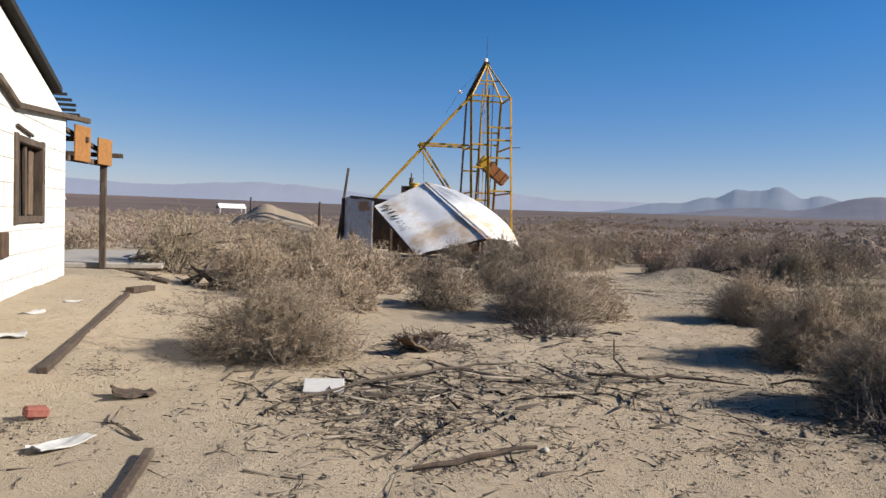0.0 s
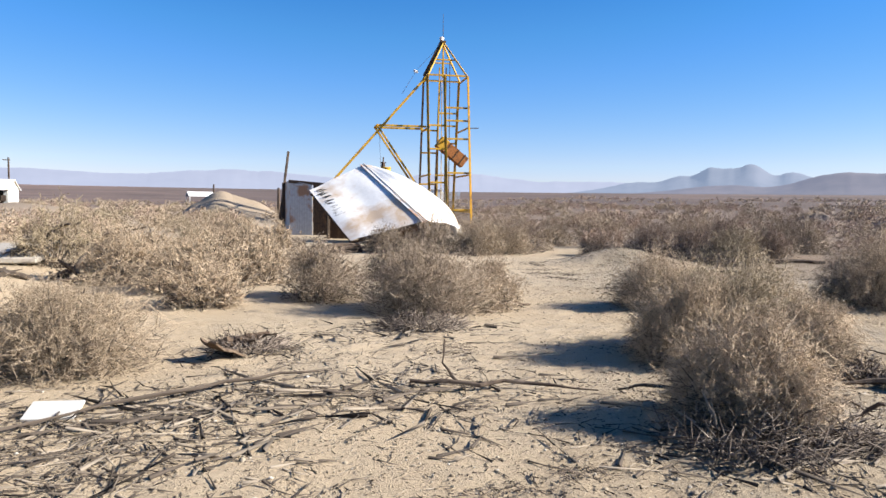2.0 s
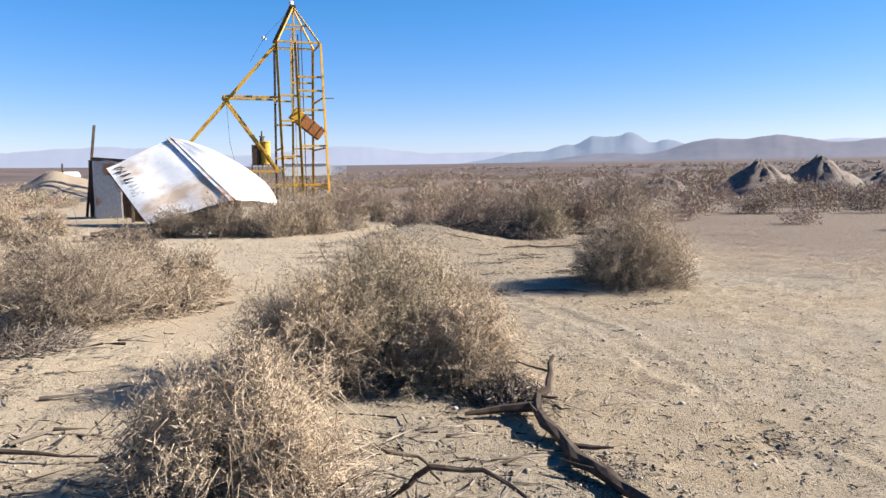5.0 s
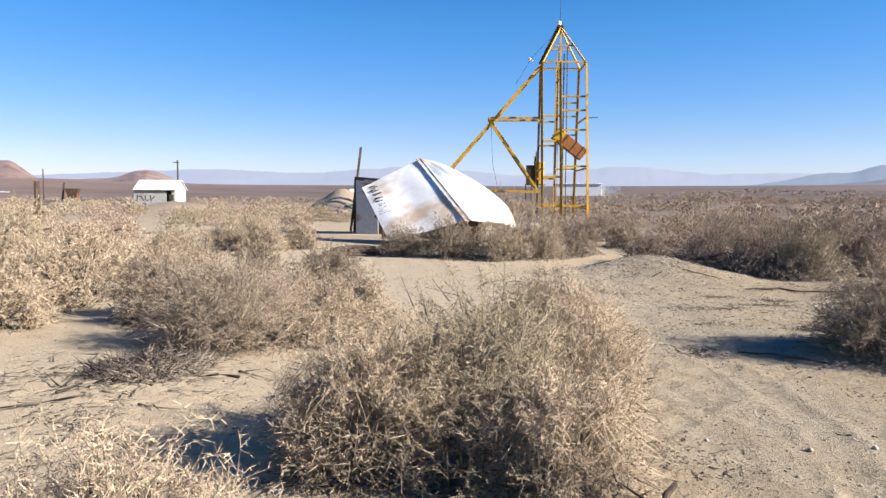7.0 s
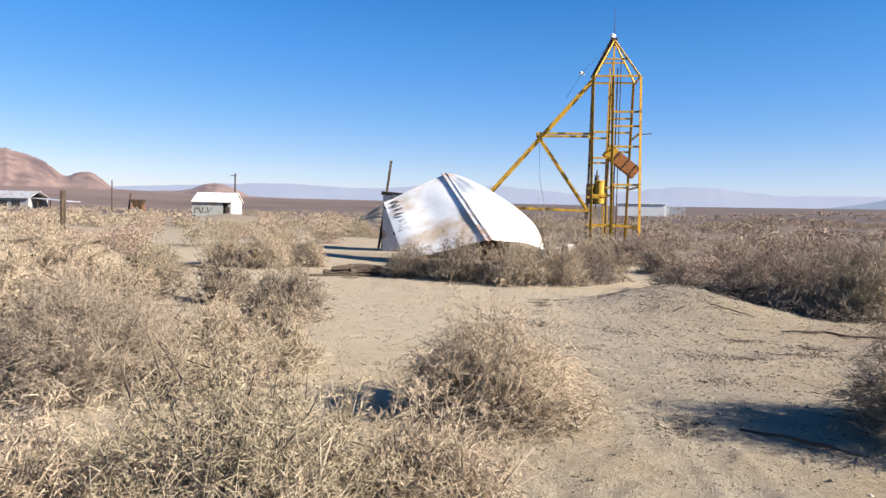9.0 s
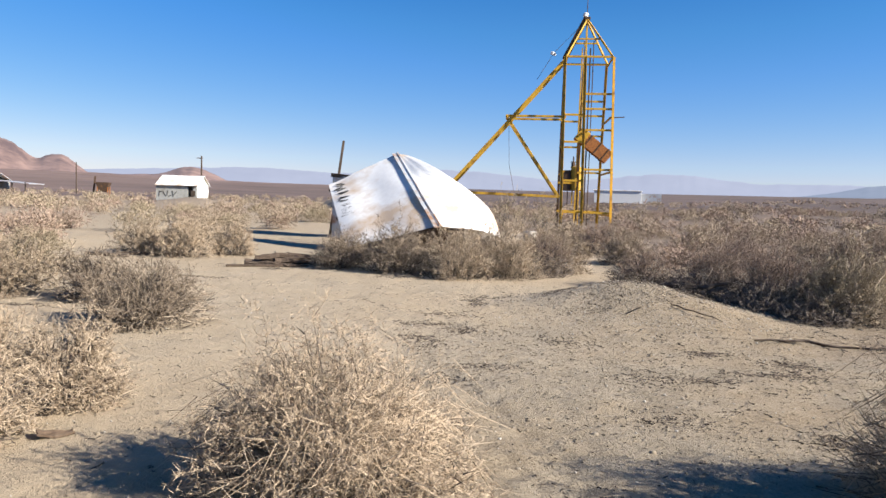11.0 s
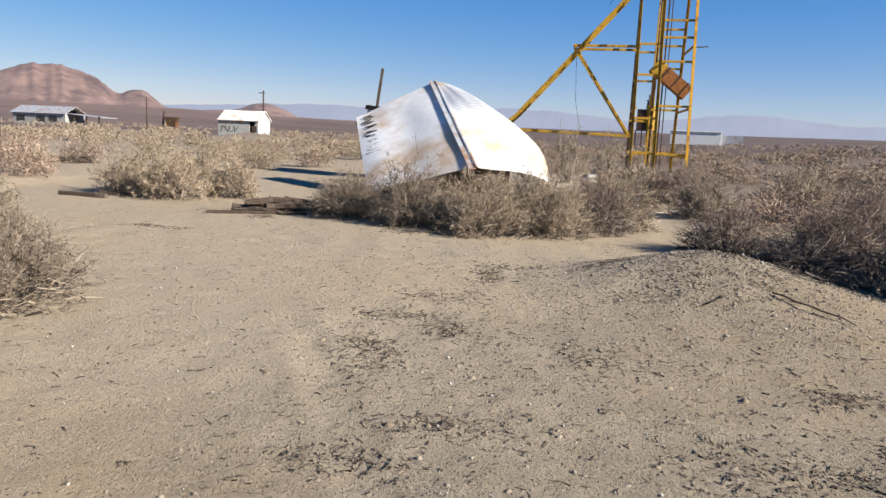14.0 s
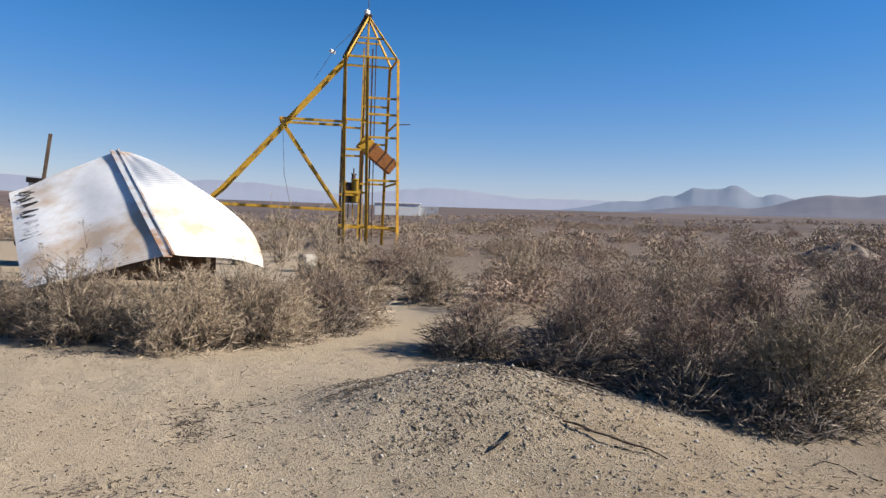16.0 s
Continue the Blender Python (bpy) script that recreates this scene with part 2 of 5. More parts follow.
def part(name, bm, mat, parent, label=""):
    """Links a bmesh (or a mesh) as one mesh object under a thing."""
    if isinstance(bm, bmesh.types.BMesh):
        me = bpy.data.meshes.new(name)
        bm.to_mesh(me)
        bm.free()
        me.materials.append(mat)
    else:
        me = bm
    ob = new(name, me)
    ob.parent = parent
    if label:
        ob["label"] = label
    return ob


def empty(name, m, label, category, group="", kind=""):
    ob = new(name)
    ob.empty_display_size = 0.2
    ob.matrix_world = m
    return tagged(ob, label, category, group, kind)


def add_box(bm, size, m, bevel=0.0):
    made = bmesh.ops.create_cube(bm, size=1.0, matrix=m @ Matrix.Diagonal((*size, 1)))
    if bevel:
        edges = list({e for v in made["verts"] for e in v.link_edges})
        bmesh.ops.bevel(bm, geom=edges, offset=bevel, segments=1, affect="EDGES")
    return made


def box(size, m=Matrix(), bevel=0.0):
    bm = bmesh.new()
    add_box(bm, size, m, bevel)
    return bm


def along(a, b, up=(0, 0, 1)):
    """A pose at the middle of a-b whose z runs along it."""
    a, b = Vector(a), Vector(b)
    z = (b - a).normalized()
    x = Vector(up).cross(z)
    if x.length < 1e-4:
        x = Vector((1, 0, 0))
    x.normalize()
    y = z.cross(x)
    m = Matrix((x, y, z)).transposed().to_4x4()
    m.translation = (a + b) / 2
    return m


def beam(a, b, w, d, bevel=0.006, up=(0, 0, 1)):
    return box((w, d, (Vector(b) - Vector(a)).length), along(a, b, up), bevel)


def angle_iron(a, b, w, t=0.014, fx=1, fy=1):
    """An L-shaped steel section from a to b, its flanges towards fx and fy."""
    bm = bmesh.new()
    m, n = along(a, b), (Vector(b) - Vector(a)).length
    add_box(bm, (w, t, n), m @ Matrix.Translation((fx * w / 2, 0, 0)))
    add_box(bm, (t, w - t, n - 0.004), m @ Matrix.Translation((0, fy * (w / 2 + t / 4), 0)))
    return bm


def tube(points, radii, sides=6, rough=0.0, rng=None):
    """A limb through points with changing radius."""
    bm = bmesh.new()
    rings = []
    for i, p in enumerate(points):
        p = Vector(p)
        q = Vector(points[min(i + 1, len(points) - 1)]) - Vector(points[max(i - 1, 0)])
        m = q.to_track_quat("Z", "Y").to_matrix()
        ring = []
        for k in range(sides):
            r = radii[i] * (1 + (rng.uniform(-rough, rough) if rng else 0))
            a = 2 * math.pi * k / sides
            ring.append(bm.verts.new(p + m @ Vector((r * math.cos(a), r * math.sin(a), 0))))
        rings.append(ring)
    for r0, r1 in zip(rings, rings[1:]):
        for k in range(sides):
            bm.faces.new((r0[k], r0[(k + 1) % sides], r1[(k + 1) % sides], r1[k]))
    bm.faces.new(rings[0][::-1])
    bm.faces.new(rings[-1])
    return bm


# ---- ground ----
TRACK = ((8.3, 3.6), (9.0, 5.2), (9.5, 6.5), (9.8, 8.0), (9.76, 9.2), (9.58, 10.1), (9.35, 10.8), (9.1, 11.55), (8.6, 12.9), (8.1, 14.2))


def tread(x, y):
    """The rut of a tyre with its cross bars."""
    best, run, at_run = 9.0, 0.0, 0.0
    for (x0, y0), (x1, y1) in zip(TRACK, TRACK[1:]):
        n = math.hypot(x1 - x0, y1 - y0)
        ux, uy = (x1 - x0) / n, (y1 - y0) / n
        f = max(0.0, min(n, (x - x0) * ux + (y - y0) * uy))
        d = math.hypot(x - x0 - f * ux, y - y0 - f * uy)
        if d < best:
            best, at_run = d, run + f
        run += n
    if best > 0.4:
        return 0.0
    fade = max(0.0, min(1.0, 0.55 + 0.9 * noise.noise((x * 0.8, y * 0.8, 20))))
    rut = -0.016 * math.exp(-(best / 0.11) ** 4) + 0.010 * math.exp(-((best - 0.19) / 0.05) ** 2)
    bars = 0.007 * math.sin(at_run * 2 * math.pi / 0.13) * math.exp(-(best / 0.11) ** 4)
    return fade * (rut + bars)


def hummock(x, y):
    """Height of the ground in metres."""
    d = math.hypot(x - 8, y - 8)
    z = 0.035 * noise.noise((x * 0.35, y * 0.35, 3.0)) + 0.012 * noise.noise((x * 1.6, y * 1.6, 7.0))
    near = max(0.0, 1 - d / 40)
    z += near * 0.020 * noise.noise((x * 2.6, y * 2.6, 1.0))
    z += 0.014 * near * noise.noise((x * 7.5, y * 7.5, 2.0))
    # trampled, clotted soil under the brushwood
    if d < 12 and y < 9.5:
        rough_patch = max(0.0, min(1.0, 0.5 + 1.6 * noise.noise((x * 0.45, y * 0.45, 31.0))))
        z += rough_patch * (0.045 * abs(noise.noise((x * 3.7, y * 3.7, 14.0))) + 0.024 * noise.noise((x * 9.0, y * 9.0, 17.0)))
    if 7.6 < x < 10.4 and 3.3 < y < 14.5:
        z += tread(x, y)
    # spoil mound of gravelly sand beside the track
    z += 0.40 * math.exp(-(((x - 11.95) / 1.15) ** 2 + ((y - 15.85) / 0.95) ** 2)) + 0.10 * math.exp(-(((x - 12.8) / 0.8) ** 2 + ((y - 14.9) / 0.7) ** 2))
    # the yard by the house lies a little higher
    if d < 40:
        z += 0.2 / (1 + math.exp((x + 0.7) * 4)) / (1 + math.exp((8 - y) * 1.2)) / (1 + math.exp((y - 26) * 0.8))
    # far plain rises towards the hills
    r = math.hypot(x, y)
    if r > 130:
        fan = max(0.0, min(1.0, (-math.degrees(math.atan2(x, y)) - 12) / 14))
        z += (0.0165 + 0.0065 * fan) * (r - 130) * min(1, (r - 130) / 500)
        z += 0.6 * noise.noise((x * 0.01, y * 0.01, 5.0))
    elif d > 25:
        z += min(1, (d - 25) / 30) * 0.18 * noise.noise((x * 0.12, y * 0.12, 9.0))
    if d > 50:
        z += min(1, (d - 50) / 40) * 0.75 * noise.noise((x * 0.055, y * 0.055, 12.0))
    # a low sandy rise on the east side
    if r > 65 and x > 0:
        side = max(0.0, min(1.0, (math.degrees(math.atan2(x, y)) - 14) / 16))
        z += side * 0.022 * min(r - 65, 130)
    # ground lowered so that the tower's foot fits the camera's view
    z -= 0.55 * math.exp(-((x - 20.0) ** 2 + (y - 52) ** 2) / 90)
    # waste heaps
    for hx, hy, hr, hh in HEAPS:
        q = math.hypot(x - hx, y - hy) / hr
        if q < 2.5:
            z += hh * max(0, 1 - q) ** 0.8 * (1 + 0.25 * noise.noise((x * 0.5, y * 0.5, 4)))
    return z


HEAPS = ((4.85, 65, 4.2, 2.3), (2.2, 63, 3.0, 0.9), (-17, 90, 6, 1.0))


def axis(lo, hi, step, fine0, fine1):
    inner = list(np.arange(lo, fine0, step)) + list(np.arange(fine0, fine1, 0.045)) + list(np.arange(fine1, hi + step / 2, step))
    out, s, v = [], step, hi
    while v < 4700:
        s = min(s * 1.16, 220)
        v += s
        out.append(v)
    low, s, v = [], step, lo
    while v > -4700:
        s = min(s * 1.16, 220)
        v -= s
        low.append(v)
    return low[::-1] + inner + out


def build_ground():
    xs, ys = axis(-4, 17, 0.10, 8.4, 10.2), axis(1, 19, 0.10, 4.6, 13.4)
    nx, ny = len(xs), len(ys)
    verts = np.array([(x, y, hummock(x, y)) for y in ys for x in xs])
    i = np.arange(nx - 1)[None, :] + nx * np.arange(ny - 1)[:, None]
    i = i.ravel()
    tris = np.concatenate([np.stack([i, i + 1, i + nx + 1], 1), np.stack([i, i + nx + 1, i + nx], 1)])
    me = mesh_np("ground", verts, tris, SAND)
    me.polygons.foreach_set("use_smooth", [True] * len(me.polygons))
    tagged(new("ground", me), "pale tan desert sand with gravel, hummocks and a low mound", "ground", kind="structure")


build_ground()


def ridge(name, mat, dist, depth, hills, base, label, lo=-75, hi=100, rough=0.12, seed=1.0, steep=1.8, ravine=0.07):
    """A range of hills seen across the plain: hills are (bearing, height, half width) in degrees from the start of the
    walk, fitted to the skyline in the camera's view.
    """
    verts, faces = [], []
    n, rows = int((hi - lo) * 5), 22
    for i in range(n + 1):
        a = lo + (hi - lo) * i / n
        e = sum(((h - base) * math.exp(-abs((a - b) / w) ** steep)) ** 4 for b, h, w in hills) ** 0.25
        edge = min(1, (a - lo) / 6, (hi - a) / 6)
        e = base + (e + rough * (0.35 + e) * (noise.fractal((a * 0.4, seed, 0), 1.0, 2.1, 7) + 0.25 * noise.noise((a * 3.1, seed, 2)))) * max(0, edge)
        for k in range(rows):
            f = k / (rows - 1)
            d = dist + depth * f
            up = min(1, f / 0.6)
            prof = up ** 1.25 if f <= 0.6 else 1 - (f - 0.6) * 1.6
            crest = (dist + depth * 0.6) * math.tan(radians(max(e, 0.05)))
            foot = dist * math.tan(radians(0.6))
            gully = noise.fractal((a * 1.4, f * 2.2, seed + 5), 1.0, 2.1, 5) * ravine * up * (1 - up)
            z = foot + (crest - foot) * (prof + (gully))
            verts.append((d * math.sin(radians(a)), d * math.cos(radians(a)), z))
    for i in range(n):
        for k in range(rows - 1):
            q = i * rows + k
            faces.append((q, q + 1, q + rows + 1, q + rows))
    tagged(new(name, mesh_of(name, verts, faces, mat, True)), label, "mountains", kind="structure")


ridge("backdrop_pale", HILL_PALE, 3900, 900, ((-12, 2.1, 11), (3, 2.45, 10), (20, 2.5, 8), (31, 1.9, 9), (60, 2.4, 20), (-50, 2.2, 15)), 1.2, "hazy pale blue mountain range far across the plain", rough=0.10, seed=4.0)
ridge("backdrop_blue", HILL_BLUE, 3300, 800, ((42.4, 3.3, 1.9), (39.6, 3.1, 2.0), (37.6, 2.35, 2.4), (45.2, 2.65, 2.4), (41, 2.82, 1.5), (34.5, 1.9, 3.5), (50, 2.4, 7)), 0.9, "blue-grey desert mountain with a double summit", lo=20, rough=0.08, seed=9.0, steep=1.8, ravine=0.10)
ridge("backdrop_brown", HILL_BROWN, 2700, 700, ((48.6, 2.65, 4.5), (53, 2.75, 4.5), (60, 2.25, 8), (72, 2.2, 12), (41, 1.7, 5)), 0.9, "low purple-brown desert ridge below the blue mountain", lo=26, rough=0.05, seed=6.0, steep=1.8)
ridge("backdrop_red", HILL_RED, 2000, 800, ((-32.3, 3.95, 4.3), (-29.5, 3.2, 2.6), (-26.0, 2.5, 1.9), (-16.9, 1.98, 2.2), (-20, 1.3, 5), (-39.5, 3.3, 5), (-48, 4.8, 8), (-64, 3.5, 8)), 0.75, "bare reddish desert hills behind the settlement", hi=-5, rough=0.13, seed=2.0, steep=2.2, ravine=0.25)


# ---- desert scrub ----
def cones(a, b, r):
    """Thin three-sided spikes from a to b, as arrays."""
    d = b - a
    ref = np.where(np.abs(d[:, 2:3]) > 0.9 * np.linalg.norm(d, axis=1, keepdims=True), np.array([[1.0, 0, 0]]), np.array([[0, 0, 1.0]]))
    u = np.cross(d, ref)
    u /= np.linalg.norm(u, axis=1, keepdims=True) + 1e-9
    w = np.cross(d, u)
    w /= np.linalg.norm(w, axis=1, keepdims=True) + 1e-9
    r = np.asarray(r).reshape(-1, 1)
    ring = [a + r * (u * math.cos(k) + w * math.sin(k)) for k in (0.3, 2.4, 4.5)]
    n = len(a)
    v = np.stack([*ring, b], 1).reshape(-1, 3)
    i = 4 * np.arange(n)[:, None]
    t = np.concatenate([i + np.array([[0, 1, 3]]), i + np.array([[1, 2, 3]]), i + np.array([[2, 0, 3]])], 0)
    return v, t


def blades(a, b, r, g):
    """Tiny dry leaves and bracts from a to b, one face each."""
    u = np.cross(b - a, g.normal(0, 1, a.shape))
    u *= np.asarray(r).reshape(-1, 1) / (np.linalg.norm(u, axis=1, keepdims=True) + 1e-9)
    n = len(a)
    return np.stack([a + u, a - u, b], 1).reshape(-1, 3), 3 * np.arange(n)[:, None] + np.array([[0, 1, 2]])


def merge(sets):
    vs, ts, n = [], [], 0
    for v, t in sets:
        vs.append(v)
        ts.append(t + n)
        n += len(v)
    return np.concatenate(vs), np.concatenate(ts)


def unit(v):
    return v / (np.linalg.norm(v, axis=1, keepdims=True) + 1e-9)


def shrub_arrays(seed, R, H, lobes, per, twigs, fuzz, r_stem, r_branch, r_twig, lift=0.0, inner=60, tall=0.0, length=0.085, straw=0):
    """A dry shrub of radius R and height H in metres: stems that fan out from the root to several clumps of branches and fine twigs."""
    g = np.random.default_rng(seed)
    k = np.arange(lobes)
    az = k * 2.39996 + g.uniform(-0.5, 0.5, lobes)
    sin_el = np.clip(tall + (1 - tall) * (k + g.uniform(0, 1, lobes)) / lobes, 0.04, 0.99)
    cos_el = np.sqrt(1 - sin_el ** 2)
    out = np.stack([np.cos(az) * cos_el, np.sin(az) * cos_el, sin_el], 1)
    size = g.uniform(0.33, 0.50, lobes)
    centre = out * np.array([R, R, H]) * g.uniform(0.52, 0.66, lobes)[:, None]
    # stems from the root to the clumps
    c = np.repeat(k, 4)
    root = np.stack([g.normal(0, 0.08 * R, len(c)), g.normal(0, 0.08 * R, len(c)), np.full(len(c), -0.02)], 1)
    end = centre[c] + g.normal(0, 0.13, (len(c), 3)) * np.array([R, R, H])
    mid = root + (end - root) * 0.5 + g.normal(0, 0.06, (len(c), 3)) * R - np.array([0, 0, 0.06]) * H
    mid[:, 2], end[:, 2] = np.maximum(mid[:, 2], 0.015), np.maximum(end[:, 2], 0.03)
    tip = end + (end - mid) * g.uniform(0.2, 0.6, (len(c), 1)) + g.normal(0, 0.05, (len(c), 3)) * R
    tip[:, 2] = np.clip(tip[:, 2], 0.03, 0.92 * H)
    rs = g.uniform(0.6, 1.3, len(c)) * r_stem
    limb = [cones(root, mid + (mid - root) * 0.25, rs), cones(mid, end + (end - mid) * 0.2, rs * 0.8), cones(end, tip, rs * 0.6)]
    # branches of each clump
    c = np.repeat(k, per)
    reach = np.array([R, R, H]) * size[c][:, None]
    way = unit(g.normal(0, 0.75, (len(c), 3)) + out[c] * 0.75)
    o = centre[c] + reach * (g.normal(0, 0.28, (len(c), 3)) - out[c] * 0.25)
    e = o + way * reach * g.uniform(0.55, 1.0, (len(c), 1))
    m = (o + e) / 2 + g.normal(0, 0.10, (len(c), 3)) * reach
    for v in (o, m, e):
        v[:, 2] = np.maximum(v[:, 2], 0.015)
    rb = g.uniform(0.6, 1.4, len(c)) * r_branch
    keep = o[:, 2] > lift * H * 0.8 * g.uniform(0.5, 1.2, len(c))
    limb += [cones(o, m + (m - o) * 0.2, rb), cones(m, e, rb * 0.75)]
    # fine twigs
    j = np.repeat(np.flatnonzero(keep), twigs)
    f = g.uniform(0.1, 1.0, (len(j), 1))
    a = np.where(f < 0.5, o[j] + (m[j] - o[j]) * f * 2, m[j] + (e[j] - m[j]) * (f * 2 - 1))
    w = unit(way[j] * 0.55 + g.normal(0, 0.55, (len(j), 3)) + np.array([0, 0, 0.10]))
    b = a + w * length * g.uniform(0.5, 1.5, (len(j), 1))
    b[:, 2] = np.maximum(b[:, 2], 0.008)
    fine = [cones(a, b, g.uniform(0.7, 1.3, len(j)) * r_twig) if r_twig < 0.002 else blades(a, b, g.uniform(0.7, 1.3, len(j)) * r_twig, g)]
    n = int(len(j) * fuzz)
    if n:
        q = g.integers(0, len(j), n)
        f = g.uniform(0.25, 1.0, (n, 1))
        a2 = a[q] + (b[q] - a[q]) * f
        b2 = a2 + unit(w[q] * 0.5 + g.normal(0, 0.7, (n, 3))) * length * 0.46 * g.uniform(0.4, 1.5, (n, 1))
        b2[:, 2] = np.maximum(b2[:, 2], 0.005)
        fine.append(blades(a2, b2, g.uniform(0.5, 1.0, n) * r_twig * (1.45 if r_twig < 0.002 else 1.0), g))
    # old dead wood and fallen straw round the root, coloured dark as inner shade
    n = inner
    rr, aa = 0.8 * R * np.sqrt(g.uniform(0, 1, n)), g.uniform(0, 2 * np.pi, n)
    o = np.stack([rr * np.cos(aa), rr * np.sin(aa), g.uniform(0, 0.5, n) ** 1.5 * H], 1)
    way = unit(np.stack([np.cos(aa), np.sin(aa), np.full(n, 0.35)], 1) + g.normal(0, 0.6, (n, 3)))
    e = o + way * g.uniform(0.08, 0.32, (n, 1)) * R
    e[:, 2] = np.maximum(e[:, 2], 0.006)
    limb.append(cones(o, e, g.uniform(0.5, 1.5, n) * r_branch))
    # pale dry stalks that arch outwards and droop
    if straw:
        aa = g.uniform(0, 2 * np.pi, straw)
        far = R * g.uniform(0.55, 1.08, straw)
        rise = H * g.uniform(0.15, 0.62, straw)
        run = np.stack([np.cos(aa), np.sin(aa)], 1)
        p = np.stack([*(run * (0.15 * R * g.uniform(0, 1, (straw, 1)))).T, np.full(straw, 0.02)], 1)
        for f, z, thin in ((0.35, 0.75, 1.0), (0.7, 1.0, 0.8), (1.0, 0.7, 0.55)):
            q = np.stack([*(run * (far * f)[:, None]).T, rise * z], 1) + g.normal(0, 0.05, (straw, 3)) * R
            q[:, 2] = np.maximum(q[:, 2], 0.01)
            fine.append(cones(p, q + (q - p) * 0.25, np.full(straw, 0.0042 * thin)))
            p = q
    return merge(limb), merge(fine)


MATS = {"tan": TWIG_TAN, "grey": TWIG_GREY, "green": TWIG_GREEN, "brown": TWIG_BROWN, "dark": TWIG_DARK, "creosote": TWIG_GREEN}
WORDS = {"tan": "dry straw-coloured desert shrub, a fluffy dome of fine twigs", "grey": "grey-tan twiggy saltbush standing on bare sand", "green": "olive-tinted dry desert shrub with sparse leaves", "brown": "reddish-brown dry desert shrub with tangled twigs", "dark": "low dead dark brush of bare tangled stems", "creosote": "tall sparse creosote bush with thin bare upright stems"}
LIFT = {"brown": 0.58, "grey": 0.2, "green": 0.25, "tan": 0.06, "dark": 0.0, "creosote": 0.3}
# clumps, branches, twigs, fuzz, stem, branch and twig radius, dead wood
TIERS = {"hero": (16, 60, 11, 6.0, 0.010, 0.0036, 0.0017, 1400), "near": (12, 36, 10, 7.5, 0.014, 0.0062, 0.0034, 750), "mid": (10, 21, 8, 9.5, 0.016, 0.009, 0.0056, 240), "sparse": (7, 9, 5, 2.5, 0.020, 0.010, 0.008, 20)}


def shrub(x, y, width, height, kind, tier):
    lobes, per, twigs, fuzz, r1, r2, r3, inner = TIERS[tier]
    if kind == "dark":
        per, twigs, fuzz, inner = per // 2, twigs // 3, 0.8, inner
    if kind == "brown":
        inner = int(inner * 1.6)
    grow = (width * height / 1.8) ** 0.5
    (lv, lt), (tv, tt) = shrub_arrays(int(x * 131 + y * 977) % 9973, width / 2, height, max(5, int(lobes * min(1.3, grow))), per, twigs, fuzz, r1, r2, r3, min(LIFT[kind], 0.3 if tier == "mid" else 1), inner, {"creosote": 0.5, "brown": 0.2}.get(kind, 0.0), {"hero": 0.085, "near": 0.10, "mid": 0.13, "sparse": 0.2}[tier], {"hero": 260, "near": 70}.get(tier, 0) if kind in ("tan", "grey") else 0)
    ob = empty("desert_shrub", pose(x, y, hummock(x, y) - 0.01, 0, 0, (x * 53 + y * 91) % 360), WORDS[kind], "shrub", "desert shrubs")
    # brown crowns get a darker frame in place of the shade beneath them
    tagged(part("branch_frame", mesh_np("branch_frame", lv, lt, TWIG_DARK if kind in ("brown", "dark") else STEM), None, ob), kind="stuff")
    tagged(part("twig_crown", mesh_np("twig_crown", tv, tt, MATS[kind]), None, ob), kind="stuff")


HERO = (
    (1.0, 7.5, 2.1, 0.88, "tan"), (5.05, 9.75, 2.2, 1.1, "grey"), (5.66, 4.45, 1.3, 0.88, "tan"), (7.15, 6.35, 1.9, 1.2, "green"),
    (6.5, 6.2, 1.3, 0.95, "tan"), (7.5, 5.75, 1.1, 0.8, "tan"), (7.85, 6.6, 1.1, 0.85, "tan"), (11.75, 8.55, 2.0, 1.2, "tan"), (8.42, 9.15, 1.75, 0.92, "tan"),
)
NEAR = (
    (3.95, 11.3, 1.6, 0.98, "grey"), (5.95, 9.9, 1.3, 0.75, "tan"), (5.8, 13.75, 1.65, 0.9, "grey"),
    (6.35, 10.7, 0.95, 0.66, "tan"), (5.6, 10.9, 1.2, 0.75, "tan"),
    (7.3, 20.8, 1.6, 0.95, "grey"), (8.5, 20.1, 1.8, 1.22, "grey"), (9.7, 19.45, 1.9, 1.22, "tan"), (10.75, 19.7, 1.8, 1.15, "tan"), (11.6, 20.3, 1.5, 1.0, "brown"),
    (13.1, 18.4, 1.6, 0.9, "brown"), (13.9, 17.2, 1.8, 1.1, "brown"), (14.4, 16.05, 1.7, 1.15, "brown"), (14.95, 15.1, 1.8, 1.25, "green"), (14.9, 18.3, 1.8, 1.1, "brown"),
    # low dead brush, its dark colour partly standing for shade under the shrubs
    (5.35, 4.15, 1.3, 0.36, "dark"), (5.85, 4.05, 0.9, 0.4, "dark"), (7.55, 5.2, 0.6, 0.25, "dark"), (2.6, 7.7, 0.9, 0.24, "dark"), (13.35, 16.55, 1.5, 0.6, "dark"), (13.95, 15.6, 1.5, 0.6, "dark"), (14.3, 14.9, 1.2, 0.5, "dark"), (4.6, 8.5, 1.3, 0.25, "dark"),
)
